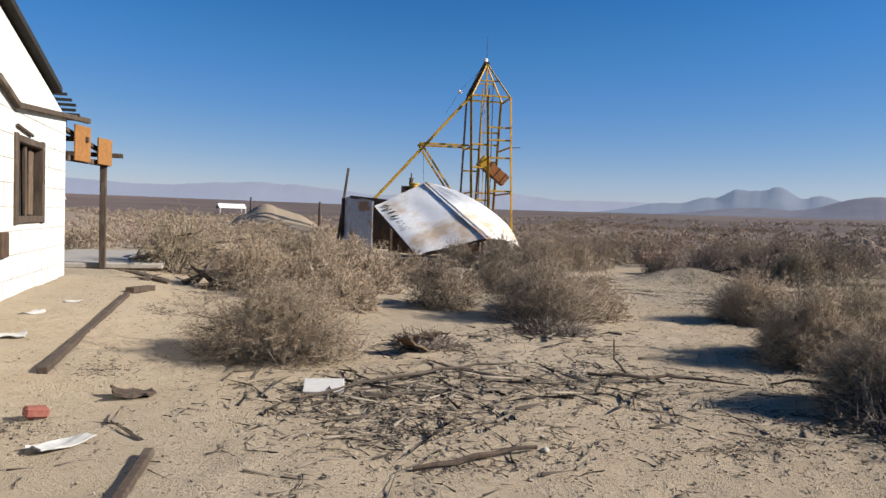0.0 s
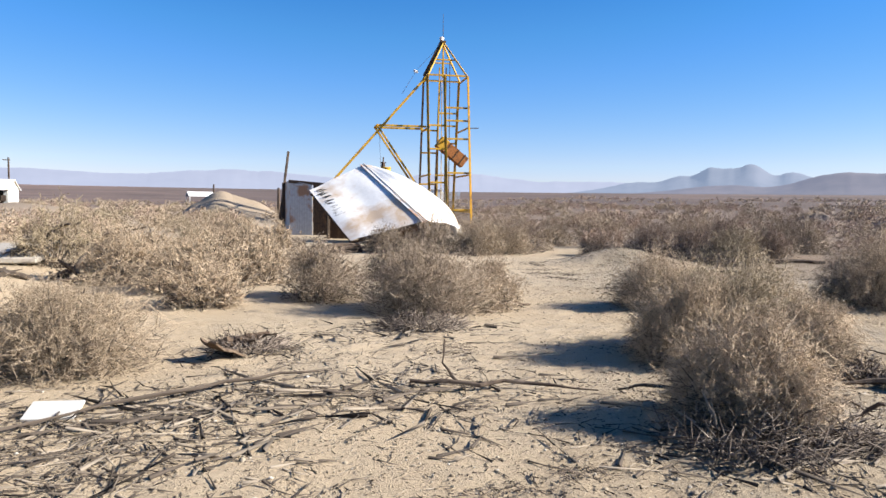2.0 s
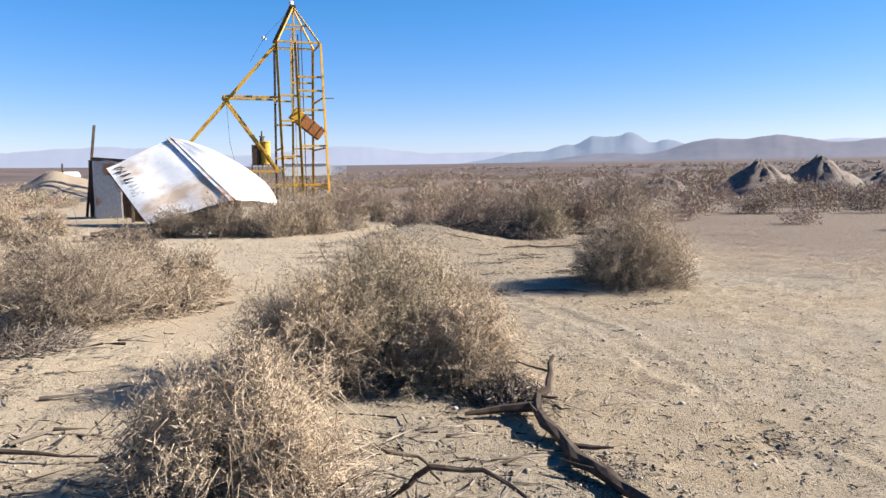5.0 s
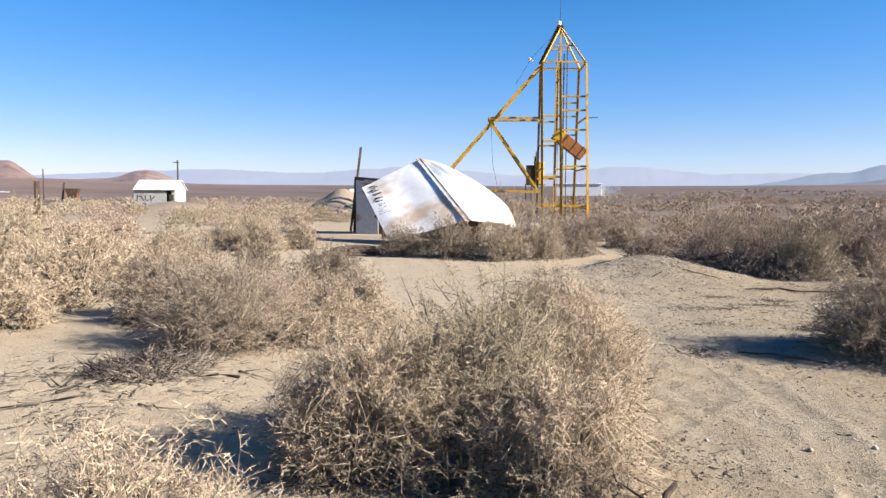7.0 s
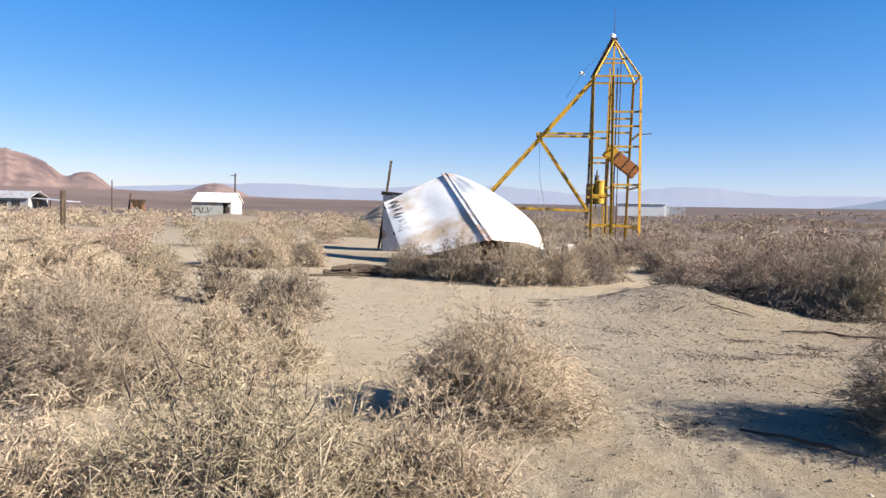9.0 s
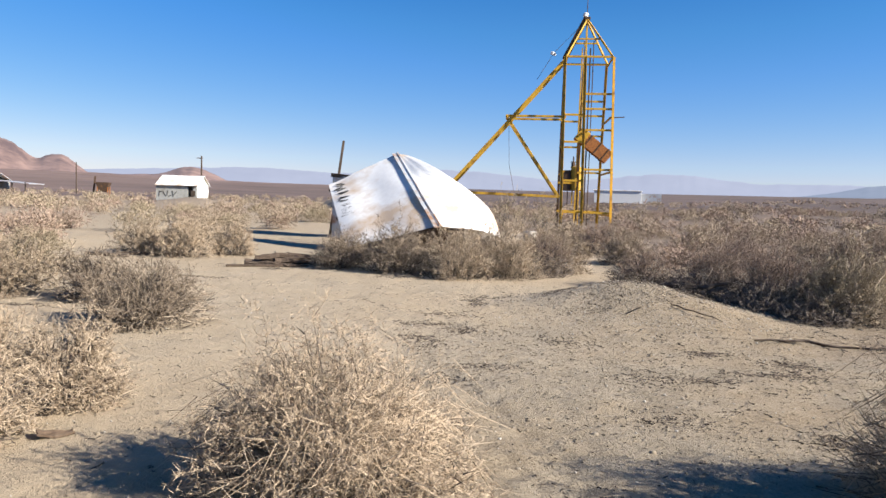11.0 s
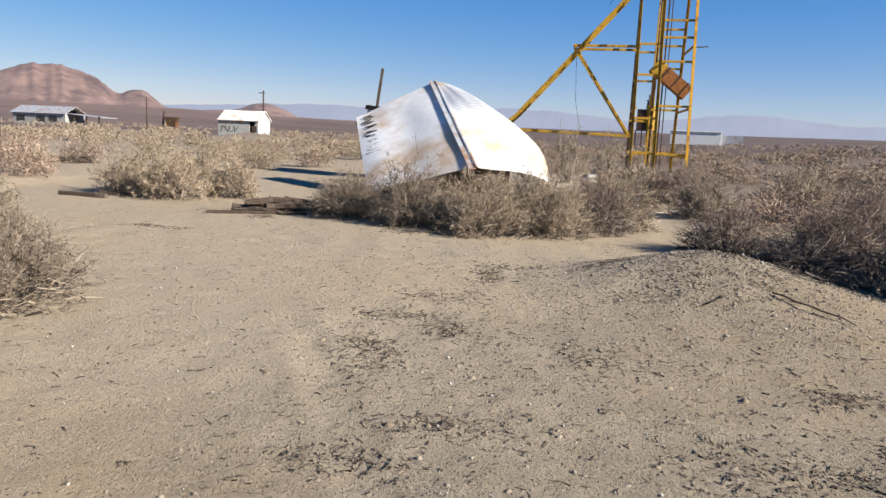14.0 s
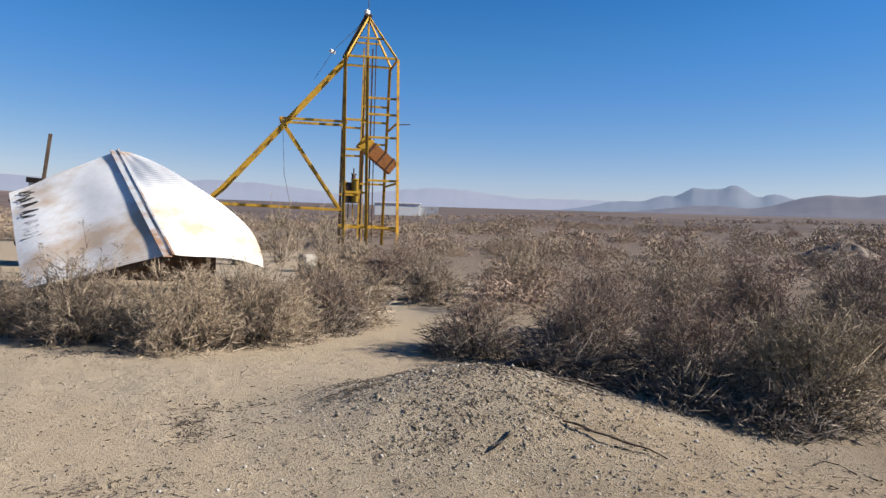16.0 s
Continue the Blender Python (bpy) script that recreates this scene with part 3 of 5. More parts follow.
MID = (
    (2.2, 12.7, 2.3, 1.2, "tan"), (0.9, 14.1, 1.7, 1.2, "tan"), (-0.6, 16.6, 1.9, 1.45, "green"), (2.2, 11.0, 1.3, 0.8, "tan"),
    (3.2, 13.6, 1.6, 1.0, "tan"), (3.4, 22.5, 1.8, 1.1, "tan"), (2.3, 22.9, 1.6, 1.0, "tan"), (4.4, 23.2, 1.3, 0.95, "tan"), (3.0, 24.6, 1.8, 1.1, "tan"),
    (16.4, 15.6, 1.7, 1.1, "brown"), (16.2, 17.2, 1.9, 1.3, "brown"), (17.9, 17.0, 1.8, 1.35, "grey"), (15.2, 19.0, 2.0, 1.15, "brown"),
    (17.8, 20.4, 2.2, 1.25, "tan"), (19.4, 20.6, 1.8, 1.2, "brown"), (21.9, 20.2, 2.3, 1.35, "brown"), (20.3, 18.3, 2.1, 1.3, "grey"),
    (16.2, 23.6, 2.2, 1.2, "tan"), (14.3, 23.4, 1.8, 1.0, "grey"), (12.0, 21.0, 1.9, 1.05, "tan"), (10.4, 20.6, 1.7, 1.0, "grey"),
    (17.0, 33.2, 2.4, 0.85, "grey"), (14.4, 30.9, 1.7, 0.8, "grey"), (14.6, 27.0, 2.0, 1.0, "brown"), (12.6, 26.0, 1.6, 0.9, "tan"),
    (1.2, 16.6, 1.8, 1.1, "tan"), (2.9, 16.0, 1.7, 1.0, "tan"), (4.4, 15.6, 1.3, 0.8, "grey"), (0.0, 19.5, 2.0, 1.1, "tan"), (2.0, 18.6, 1.6, 0.9, "green"),
)
for spec in HERO:
    shrub(*spec, "hero")
for spec in NEAR:
    shrub(*spec, "near")
for spec in MID:
    shrub(*spec, "mid")
for spec in ((12.8, 34.6, 2.4, 2.5, "creosote"), (14.6, 36.5, 2.2, 2.2, "creosote"), (11.2, 33.0, 1.6, 1.8, "creosote")):
    shrub(*spec, "sparse")


def open_sand(x, y):
    """Where the desert floor is kept bare."""
    if -6 < x < 16 and -8 < y < 20.5:
        return True
    if 14 < x < 22 and -8 < y < 13.5:
        return True
    if 4.2 < x < 14 and 20 < y < 36:
        return True
    if -1 < x < 6 and 22 < y < 33:
        return True
    if -12 < x < -1.2 and y < 24:
        return True
    if math.hypot(x - 20.5, y - 52) < 7 or math.hypot(x + 24, y - 109) < 6:
        return True
    if any(math.hypot(x - hx, y - hy) < hr * 1.5 for hx, hy, hr, _ in HEAPS):
        return True
    return any(math.hypot(x - sx, y - sy) < 1.4 for sx, sy, *_ in MID)


def dome(g, count, length, thick):
    """A far shrub of unit radius and height: packed bristles on several clumps."""
    n = 7
    az = np.arange(n) * 2.39996 + g.uniform(0, 0.8, n)
    far = np.append(g.uniform(0.35, 0.6, n - 1), 0.1)
    lobes = np.stack([far * np.cos(az), far * np.sin(az), np.append(g.uniform(0.1, 0.42, n - 1), 0.55)], 1)
    wide = g.uniform(0.30, 0.46, n)
    k = g.integers(0, n, count)
    d = unit(g.normal(0, 1, (count, 3)) + np.array([0, 0, 0.3]))
    a = lobes[k] + d * wide[k][:, None] * g.uniform(0.0, 1.0, (count, 1)) ** 0.5
    a[:, 2] = np.abs(a[:, 2])
    b = a + unit(d * 0.6 + g.normal(0, 0.55, (count, 3))) * length * g.uniform(0.5, 1.4, (count, 1))
    b[:, 2] = np.maximum(b[:, 2], 0.0)
    return blades(a, b, g.uniform(0.7, 1.3, count) * thick, g)


def far_scrub():
    """The countless shrubs of the plain, all round."""
    g = np.random.default_rng(5)
    kinds = [k for k in MATS if k not in ("dark", "creosote")]
    bins = {k: [] for k in kinds}
    forms = {}
    for lod, (count, length, thick) in enumerate(((1350, 0.11, 0.011), (240, 0.14, 0.038), (42, 0.22, 0.11))):
        for s in range(5):
            forms[lod, s] = dome(g, count, length, thick)
    for dist0, dist1, count, lod in ((12, 45, 640, 0), (45, 110, 2500, 1), (110, 260, 3000, 2)):
        n = 0
        while n < count:
            a = radians(g.uniform(-62, 95)) if n % 6 else g.uniform(0, 6.28)
            r = math.sqrt(g.uniform(dist0 ** 2, dist1 ** 2))
            x, y = 6 + r * math.sin(a), 5 + r * math.cos(a)
            n += 1
            if open_sand(x, y) or noise.noise((x * 0.07, y * 0.07, 8)) + 0.7 * noise.noise((x * 0.21, y * 0.21, 3)) < (-0.1 if x < 6 else -0.12):
                continue
            v, t = forms[lod, n % 5]
            w = g.uniform(0.55, 1.4)
            h = w * g.uniform(0.75, 1.15)
            c, s = math.cos(n), math.sin(n)
            vv = np.stack([x + w * (c * v[:, 0] - s * v[:, 1]), y + w * (s * v[:, 0] + c * v[:, 1]), hummock(x, y) + h * v[:, 2]], 1)
            k = ("tan", "grey", "green", "tan", "brown")[g.integers(0, 5)] if x < 6 else ("tan", "brown", "tan", "brown", "grey")[g.integers(0, 5)]
            bins[k].append((vv, t))
    for k in kinds:
        v, t = merge(bins[k])
        tagged(new("far_scrub", mesh_np("far_scrub", v, t, MATS[k])), "scattered dry shrubs covering the desert plain", "scrub", kind="stuff")


far_scrub()


# ---- headframe tower ----
def headframe():
    at = empty("headframe", pose(20.45, 54.0, 0, 0, 0, -8.4), "tall yellow steel mine headframe with a slanting back stay", "tower")
    W, D, H = 1.52, 1.37, 11.25
    cols = (-W, -0.19, W)
    splay = lambda z: 3.3 + (D - 3.3) * z / H
    for cx in cols:
        for cy in (-1, 1):
            # left and middle back legs coloured dark to imitate shaded flanges
            part("leg", angle_iron((cx, cy * splay(-0.6), -0.6), (cx, cy * D, H), 0.16, 0.025, 1 if cx < 1 else -1, 1 if cy < 0 else -1), DARK_STEEL if cy > 0 and cx < 1 else YELLOW, at)
    for cy in (-1, 1):
        for z, x0, x1 in ((H, -W, W), (7.35, -W, cols[1]), (5.55, -W, cols[1]), (3.0, -W, cols[1]), (0.95, -W, W), (8.75, cols[1], W), (7.75, cols[1], W), (6.35, cols[1], W), (3.75, cols[1], W)):
            part("cross_beam", beam((x0, cy * splay(z) * 0.985, z), (x1, cy * splay(z) * 0.985, z), 0.10, 0.13), YELLOW, at)
    for cx in (-W, W):
        for z in (H, 7.35, 3.75, 0.95):
            part("side_beam", beam((cx * 0.97, -splay(z), z - 0.15), (cx * 0.97, splay(z), z - 0.15), 0.10, 0.12), YELLOW, at)
    # pyramid top with the sheave deck
    for cx in (-W, W):
        for cy in (-D, D):
            part("rafter", beam((cx, cy, H), (-0.15, cy * 0.12, H + 2.75), 0.11, 0.11), DARK_STEEL if cx < 0 and cy > 0 else YELLOW, at)
    part("sheave_plate", beam((-W - 0.02, 0.1, H + 0.12), (-0.2, 0.05, H + 2.85), 0.5, 0.34), DARK_STEEL, at, "dark sheave housing along the slope")
    part("king_post", beam((-0.15, -0.3, H), (-0.15, -0.1, H + 2.75), 0.12, 0.12), YELLOW, at)
    part("guide_rail", beam((-0.45, D * 0.2, 0.2), (-0.35, D * 0.2, H + 0.9), 0.09, 0.09), YELLOW, at)
    part("guide_rail", beam((0.2, D * 0.25, 0.2), (0.2, D * 0.25, H + 0.9), 0.09, 0.09), DARK_STEEL, at)
    part("beacon", box((0.3, 0.3, 0.3), pose(-0.25, 0, H + 3.05, 10, 15, 20), 0.06), WHITE_PLAIN, at, "small white lamp on the cap")
    for cy in (-D, D):
        part("collar_beam", beam((-W * 0.52, cy * 0.5, H + 1.3), (W * 0.46, cy * 0.5, H + 1.3), 0.08, 0.1), YELLOW, at)
    part("cap_plate", box((0.42, 0.5, 0.16), Matrix.Translation((-0.15, 0, H + 2.8)), 0.02), DARK_STEEL, at)
    part("ladder_rail", beam((0.32, -D * 0.6, 0), (0.32, -D * 0.4, H + 1.2), 0.06, 0.06), DARK_STEEL, at)
    part("ladder_rail", beam((-0.3, -D * 0.6, 0), (-0.3, -D * 0.4, H + 1.2), 0.05, 0.05), YELLOW, at)
    # back stay, towards the hoist house
    for cy in (-D * 0.6, D * 0.7):
        part("stay", beam((-W - 0.05, cy, H - 0.1), (-8.7, cy, 3.0), 0.15, 0.18), YELLOW, at)
        part("stay", beam((-8.7, cy, 3.0), (-12.0, cy, 0.1), 0.15, 0.18), YELLOW, at)
        part("strut", beam((-5.35, cy, 7.35), (-W - 0.1, cy, 1.95), 0.12, 0.15), YELLOW, at)
        part("tie_beam", beam((-5.35, cy, 7.35), (-W, cy, 7.35), 0.12, 0.15), YELLOW, at)
        part("foot_beam", beam((-9.6, cy, 2.1), (-W, cy, 1.95), 0.12, 0.16), YELLOW, at)
    part("stay_crossbar", beam((-5.35, -D * 0.7, 7.35), (-5.35, D * 0.9, 7.35), 0.12, 0.12), YELLOW, at)
    # tipped ore skip between the legs
    m = pose(0.58, -D * 0.3, 5.45, 0, 38, 0)
    skip = bmesh.new()
    add_box(skip, (2.6, 0.9, 0.05), m @ Matrix.Translation((0, 0, -0.42)))
    for s in (-1, 1):
        add_box(skip, (2.6, 0.05, 0.85), m @ Matrix.Translation((0, s * 0.45, 0)))
        add_box(skip, (0.05, 0.84, 0.85), m @ Matrix.Translation((s * 1.3, 0, 0)))
    part("ore_skip", skip, RUST, at, "rust-brown tipped ore skip")
    part("skip_lip", box((0.7, 0.96, 0.9), m @ Matrix.Translation((-1.0, 0, 0.02)), 0.03), YELLOW, at, "worn yellow mouth of the skip")
    for s in (-0.5, 0.3, 0.95):
        part("skip_rib", box((0.09, 1.0, 0.95), m @ Matrix.Translation((s, 0, 0)), 0.01), DARK_STEEL, at)
    part("arm", beam((W, -D - 0.6, 7.2), (W + 0.85, -D - 0.6, 7.25), 0.06, 0.06), DARK_STEEL, at)
    part("mast", tube([(-0.15, 0, H + 2.8), (-0.15, 0, H + 5.0)], [0.03, 0.012], 6), DARK_STEEL, at, "thin aerial rod")
    part("cable", tube([(-0.2, 0, H + 2.7), (-2.25, -0.3, H + 0.5), (-3.4, -0.4, H - 1.4)], [0.012, 0.012, 0.012], 4), DARK_STEEL, at)
    lampo = part("floodlight", box((0.34, 0.25, 0.22), pose(-2.35, -0.5, H + 0.35, 20, 10, 30), 0.04), WHITE_PLAIN, at, "small white floodlight")
    part("cable", tube([(-5.2, -D * 0.7, 7.3), (-5.05, -D * 0.7, 4.0), (-4.6, -D * 0.7, 1.9)], [0.012] * 3, 4), DARK_STEEL, at)


headframe()


# ---- collapsed shed ----
def corrugated(corners, nu, nv, mat, pitch=0.076, amp=0.009, sag=None, thick=0.003):
    """A sheet between four corners (a, b along the ridge side; d, c along the eave), ribs running from a-b to d-c."""
    a, b, c, d = (Vector(q) for q in corners)
    nrm = (b - a).cross(d - a).normalized()
    length = (b - a).length
    verts, faces = [], []
    for layer in (0, 1):
        for i in range(nu + 1):
            u = i / nu
            for j in range(nv + 1):
                v = j / nv
                p = (a * (1 - u) + b * u) * (1 - v) + (d * (1 - u) + c * u) * v
                p += nrm * (amp * math.sin(u * length / pitch * 2 * math.pi) - layer * thick)
                if sag:
                    p += nrm * sag(u, v)
                verts.append(p)
    w = nv + 1
    n = (nu + 1) * w
    for i in range(nu):
        for j in range(nv):
            q = i * w + j
            faces.append((q, q + w, q + w + 1, q + 1))
            faces.append((q + n, q + n + 1, q + n + w + 1, q + n + w))
    return mesh_of("sheet", verts, faces, mat, True)


def wedge_beam(a, b, w=0.09, d=0.09):
    return beam(a, b, w, d, 0.008)


RT, RB = Vector((8.26, 28.1, 2.92)), Vector((9.5, 23.9, 0.84))      # ridge: far end, near end
LT, LB = Vector((6.14, 28.05, 1.88)), Vector((7.05, 24.6, 0.12))     # fallen eave
OUTER = (Vector((8.55, 27.95, 2.88)), Vector((9.65, 26.35, 2.34)), Vector((10.95, 25.75, 1.34)), Vector((11.28, 25.2, 0.5)))  # torn side


def outer_edge(u):
    k = min(2, int(u * 3))
    f = u * 3 - k
    p = [OUTER[max(0, min(3, k + i))] for i in (-1, 0, 1, 2)]
    return 0.5 * ((2 * p[1]) + (p[2] - p[0]) * f + (2 * p[0] - 5 * p[1] + 4 * p[2] - p[3]) * f * f + (3 * p[1] - p[0] - 3 * p[2] + p[3]) * f ** 3)


def torn_panel(nu, nv):
    verts, faces = [], []
    for layer in (0, 1):
        for i in range(nu + 1):
            u = i / nu
            a, c = RT.lerp(RB, u), outer_edge(u)
            for j in range(nv + 1):
                v = j / nv
                p = a.lerp(c, v)
                p.z += 0.16 * math.sin(v * math.pi) * v * u + 0.009 * math.sin(u * 60 * 2 * math.pi) + 0.03 * noise.noise((u * 4, v * 4, 5)) - layer * 0.004
                verts.append(p)
    w, n = nv + 1, (nu + 1) * (nv + 1)
    for i in range(nu):
        for j in range(nv):
            q = i * w + j
            faces.append((q, q + w, q + w + 1, q + 1))
            faces.append((q + n, q + n + 1, q + n + w + 1, q + n + w))
    return mesh_of("sheet", verts, faces, WHITE_METAL, True)


def shed():
    at = empty("collapsed_shed", pose(0, 0, 0), "collapsed shed with white corrugated metal roof tilted to the ground", "shed")
    dent = lambda u, v: 0.05 * noise.noise((u * 3, v * 3, 1))
    part("roof_panel", corrugated((RT, RB, LB, LT), 220, 14, WHITE_METAL, sag=dent), None, at, "white roof sheets with tan stains and scrawled paint")
    part("roof_panel", torn_panel(220, 14), None, at, "bowed white roof sheets")
    n_left = (LT - RT).cross(RB - RT).normalized()
    if n_left.z < 0:
        n_left = -n_left
    side = (LT - RT).normalized()
    up = Vector((0, 0, 1))
    for name, off, w, mat in (("ridge_cap", side * 0.07 + n_left * 0.02, 0.16, GALV), ("ridge_lip", side * -0.03 + up * 0.012, 0.05, GALV)):
        m = along(RB + off, RT + off)
        part(name, box((w, 0.02, (RT - RB).length + 0.12), m, 0.004), mat, at)
    for f in (0.03, 0.5, 0.97):
        p = RT.lerp(RB, f)
        q = LT.lerp(LB, f)
        part("rafter", wedge_beam(p - up * 0.14, q - up * 0.14), OLD_WOOD, at)
    for f in (0.05, 0.5, 0.95):
        p, q = RT.lerp(LT, f), RB.lerp(LB, f)
        part("purlin", wedge_beam(p - up * 0.22, q - up * 0.2, 0.07, 0.05), OLD_WOOD, at)
    # a dark strip laid on the sheet in place of the shaded slot
    a, b = Vector((8.15, 25.94, 1.26)), Vector((8.37, 25.2, 0.84))
    part("torn_flap", beam(a + n_left * 0.05, b + n_left * 0.08, 0.10, 0.012), SPRAY_VOID, at, "dark strip standing in for a slot in the sheet")
    # scrawl of dark paint beside the fallen eave: unreadable zigzag strokes
    def on_panel(u, v):
        return RT.lerp(RB, u).lerp(LT.lerp(LB, u), v) + n_left * 0.028
    rng = random.Random(4)
    for k in range(8):
        u, v = 0.09 + 0.066 * k, 0.86 + 0.012 * math.sin(k * 2.1)
        wild = [(u + 0.03 * rng.uniform(-1, 1), v + 0.075 * (-1) ** n * rng.uniform(0.5, 1.1)) for n in range(5)]
        for p, q in zip(wild, wild[1:]):
            part("paint_stroke", beam(on_panel(*p), on_panel(*q), 0.032, 0.006, 0.0, up=n_left), SPRAY_VOID, at)
    # standing remains of the walls behind
    part("corner_post", wedge_beam((5.75, 33.6, 0), (5.8, 33.6, 2.3), 0.16, 0.16), OLD_WOOD, at)
    part("leaning_post", wedge_beam((5.55, 33.75, 0), (6.02, 33.8, 3.72), 0.10, 0.10), OLD_WOOD, at)
    part("wall_sheet", corrugated(((5.85, 31.7, 2.35), (6.75, 31.3, 2.15), (6.75, 31.3, 0.0), (5.85, 31.7, 0.0)), 40, 4, GALV), None, at, "galvanised wall sheet with rust")
    # dark sheet stands in for the black shade beside the fallen roof
    part("wall_sheet", corrugated(((6.78, 31.3, 2.2), (7.9, 30.9, 2.0), (7.9, 30.9, 0.0), (6.78, 31.3, 0.0)), 40, 4, DARK_STEEL), None, at, "dark wall sheet standing in for shade inside the shed")
    part("wall_sheet", corrugated(((5.85, 33.6, 2.3), (5.85, 31.75, 2.35), (5.85, 31.75, 0.0), (5.85, 33.6, 0.0)), 60, 4, GALV), None, at)
    part("wall_plate", wedge_beam((5.8, 31.75, 2.3), (8.2, 30.8, 2.1), 0.1, 0.14), OLD_WOOD, at)
    # added dark sheet that fills in the shade below the ridge
    part("wall_sheet", corrugated(((6.9, 28.6, 1.7), (10.4, 27.2, 1.9), (10.4, 27.2, 0.0), (6.9, 28.6, 0.0)), 60, 4, DARK_STEEL), None, at, "dark wall sheet standing in for shade inside the shed")
    for x, y, z in ((6.9, 28.2, 1.9), (8.4, 28.6, 2.5), (10.2, 26.4, 1.6)):
        part("wall_stud", wedge_beam((x, y, 0), (x, y, z), 0.1, 0.1), OLD_WOOD, at)


shed()


# ---- small hut, poles and far buildings ----
def hut():
    at = empty("white_hut", pose(-24.2, 109.0, 0, 0, 0, -3), "small white weathered hut with a pale metal roof", "hut")
    w, d, h, r = 2.8, 2.3, 2.5, 3.75
    front = bmesh.new()
    add_box(front, (4.5, 0.14, h), Matrix.Translation((-0.7, -d, h / 2)))
    part("wall", front, GREY_WALL, at, "grey front wall with spray paint")
    part("wall", box((0.5, 0.14, h), Matrix.Translation((w - 0.25, -d, h / 2))), GREY_WALL, at)
    part("wall", box((2 * w, 0.14, h), Matrix.Translation((0, d, h / 2))), WHITE_PLAIN, at)
    for s in (-1, 1):
        g = bmesh.new()
        vs = [g.verts.new(v) for x in (s * w, s * (w - 0.14)) for v in ((x, -d, 0), (x, d, 0), (x, d, h), (x, 0, r), (x, -d, h))]
        g.faces.new(vs[:5])
        g.faces.new(vs[5:][::-1])
        for k in range(5):
            g.faces.new((vs[k], vs[5 + k], vs[5 + (k + 1) % 5], vs[(k + 1) % 5]))
        bmesh.ops.recalc_face_normals(g, faces=g.faces)
        part("gable_wall", g, WHITE_WALL, at)
    for s in (-1, 1):
        part("roof", beam((0, s * (d + 0.35), h - 0.15), (0, 0, r + 0.05), 2 * w + 0.5, 0.08, 0.01), WHITE_METAL, at)
    part("door", box((0.9, 0.06, 2.0), pose(1.95, -d + 0.5, 1.0, 0, 0, 60)), OLD_WOOD, at, "dark open plank door")
    part("window", box((0.6, 0.06, 0.8), Matrix.Translation((w - 0.5, -d - 0.09, 1.3))), OLD_WOOD, at)
    for k, (size, tilt, z) in enumerate(((0.9, 8, 1.2), (0.5, 80, 1.45), (0.8, -30, 1.1), (0.7, 5, 1.25), (0.45, 65, 0.9), (0.85, -12, 1.2), (0.6, 40, 1.3))):
        part("spray_mark", box((0.10, 0.02, size), pose(-2.5 + 0.38 * k, -d - 0.085, z, 0, tilt, 0)), SPRAY_VOID, at)


hut()


def utility_pole(x, y, h, arm=0.9):
    at = empty("utility_pole", pose(x, y, hummock(x, y)), "weathered wooden utility pole with a short crossarm", "pole", "utility poles")
    part("pole", tube([(0, 0, -0.2), (0, 0, h)], [0.16, 0.11], 8), OLD_WOOD, at)
    if arm:
        part("crossarm", box((arm, 0.1, 0.12), pose(-0.25, 0, h - 0.35, 0, 0, 10)), OLD_WOOD, at)


utility_pole(-22.8, 113.0, 7.2)
utility_pole(-62, 158, 7.0, 0)
utility_pole(4.1, 110, 3.6, 0)
utility_pole(9.3, 70, 2.6, 0)


def fence_post(x, y, h, tilt=0):
    at = empty("fence_post", pose(x, y, hummock(x, y), 0, tilt, 20), "old square wooden post standing alone in the sand", "post")
    part("post", box((0.2, 0.17, h + 0.2), Matrix.Translation((0, 0, h / 2 - 0.1)), 0.02), OLD_WOOD, at)
    part("groove_strip", box((0.05, 0.03, h), Matrix.Translation((0, -0.09, h / 2)), 0.0), BROWN_WOOD, at)


fence_post(-6.75, 31.8, 2.1)


def far_shack():
    at = empty("ruined_shack", pose(-86, 162, 0.3, 0, 0, -8), "long low abandoned shack with pale roof and dark openings", "shack")
    part("wall", box((13, 0.2, 2.4), Matrix.Translation((0, -3, 1.2))), GREY_WALL, at)
    part("wall", box((13, 0.2, 2.4), Matrix.Translation((0, 3, 1.2))), GREY_WALL, at)
    for s in (-1, 1):
        part("wall", box((0.2, 5.8, 2.4), Matrix.Translation((s * 6.4, 0, 1.2))), GREY_WALL, at)
        part("roof", beam((0, s * 3.5, 2.35), (0, 0, 4.0), 13.8, 0.1), GALV, at)
    # dark panels on the wall imitate openings in shade
    for x in (-4.5, 0.5, 3.5):
        part("opening", box((2.0, 0.1, 1.2), Matrix.Translation((x, -3.1, 1.2))), SPRAY_VOID, at)
    part("lean_to_roof", box((9, 5, 0.12), pose(10.5, 0, 2.2, 0, 4, 0)), GALV, at)
    for x in (8, 11, 14):
        part("lean_to_post", box((0.2, 0.2, 2.2), Matrix.Translation((x, -2.2, 1.1))), OLD_WOOD, at)


far_shack()


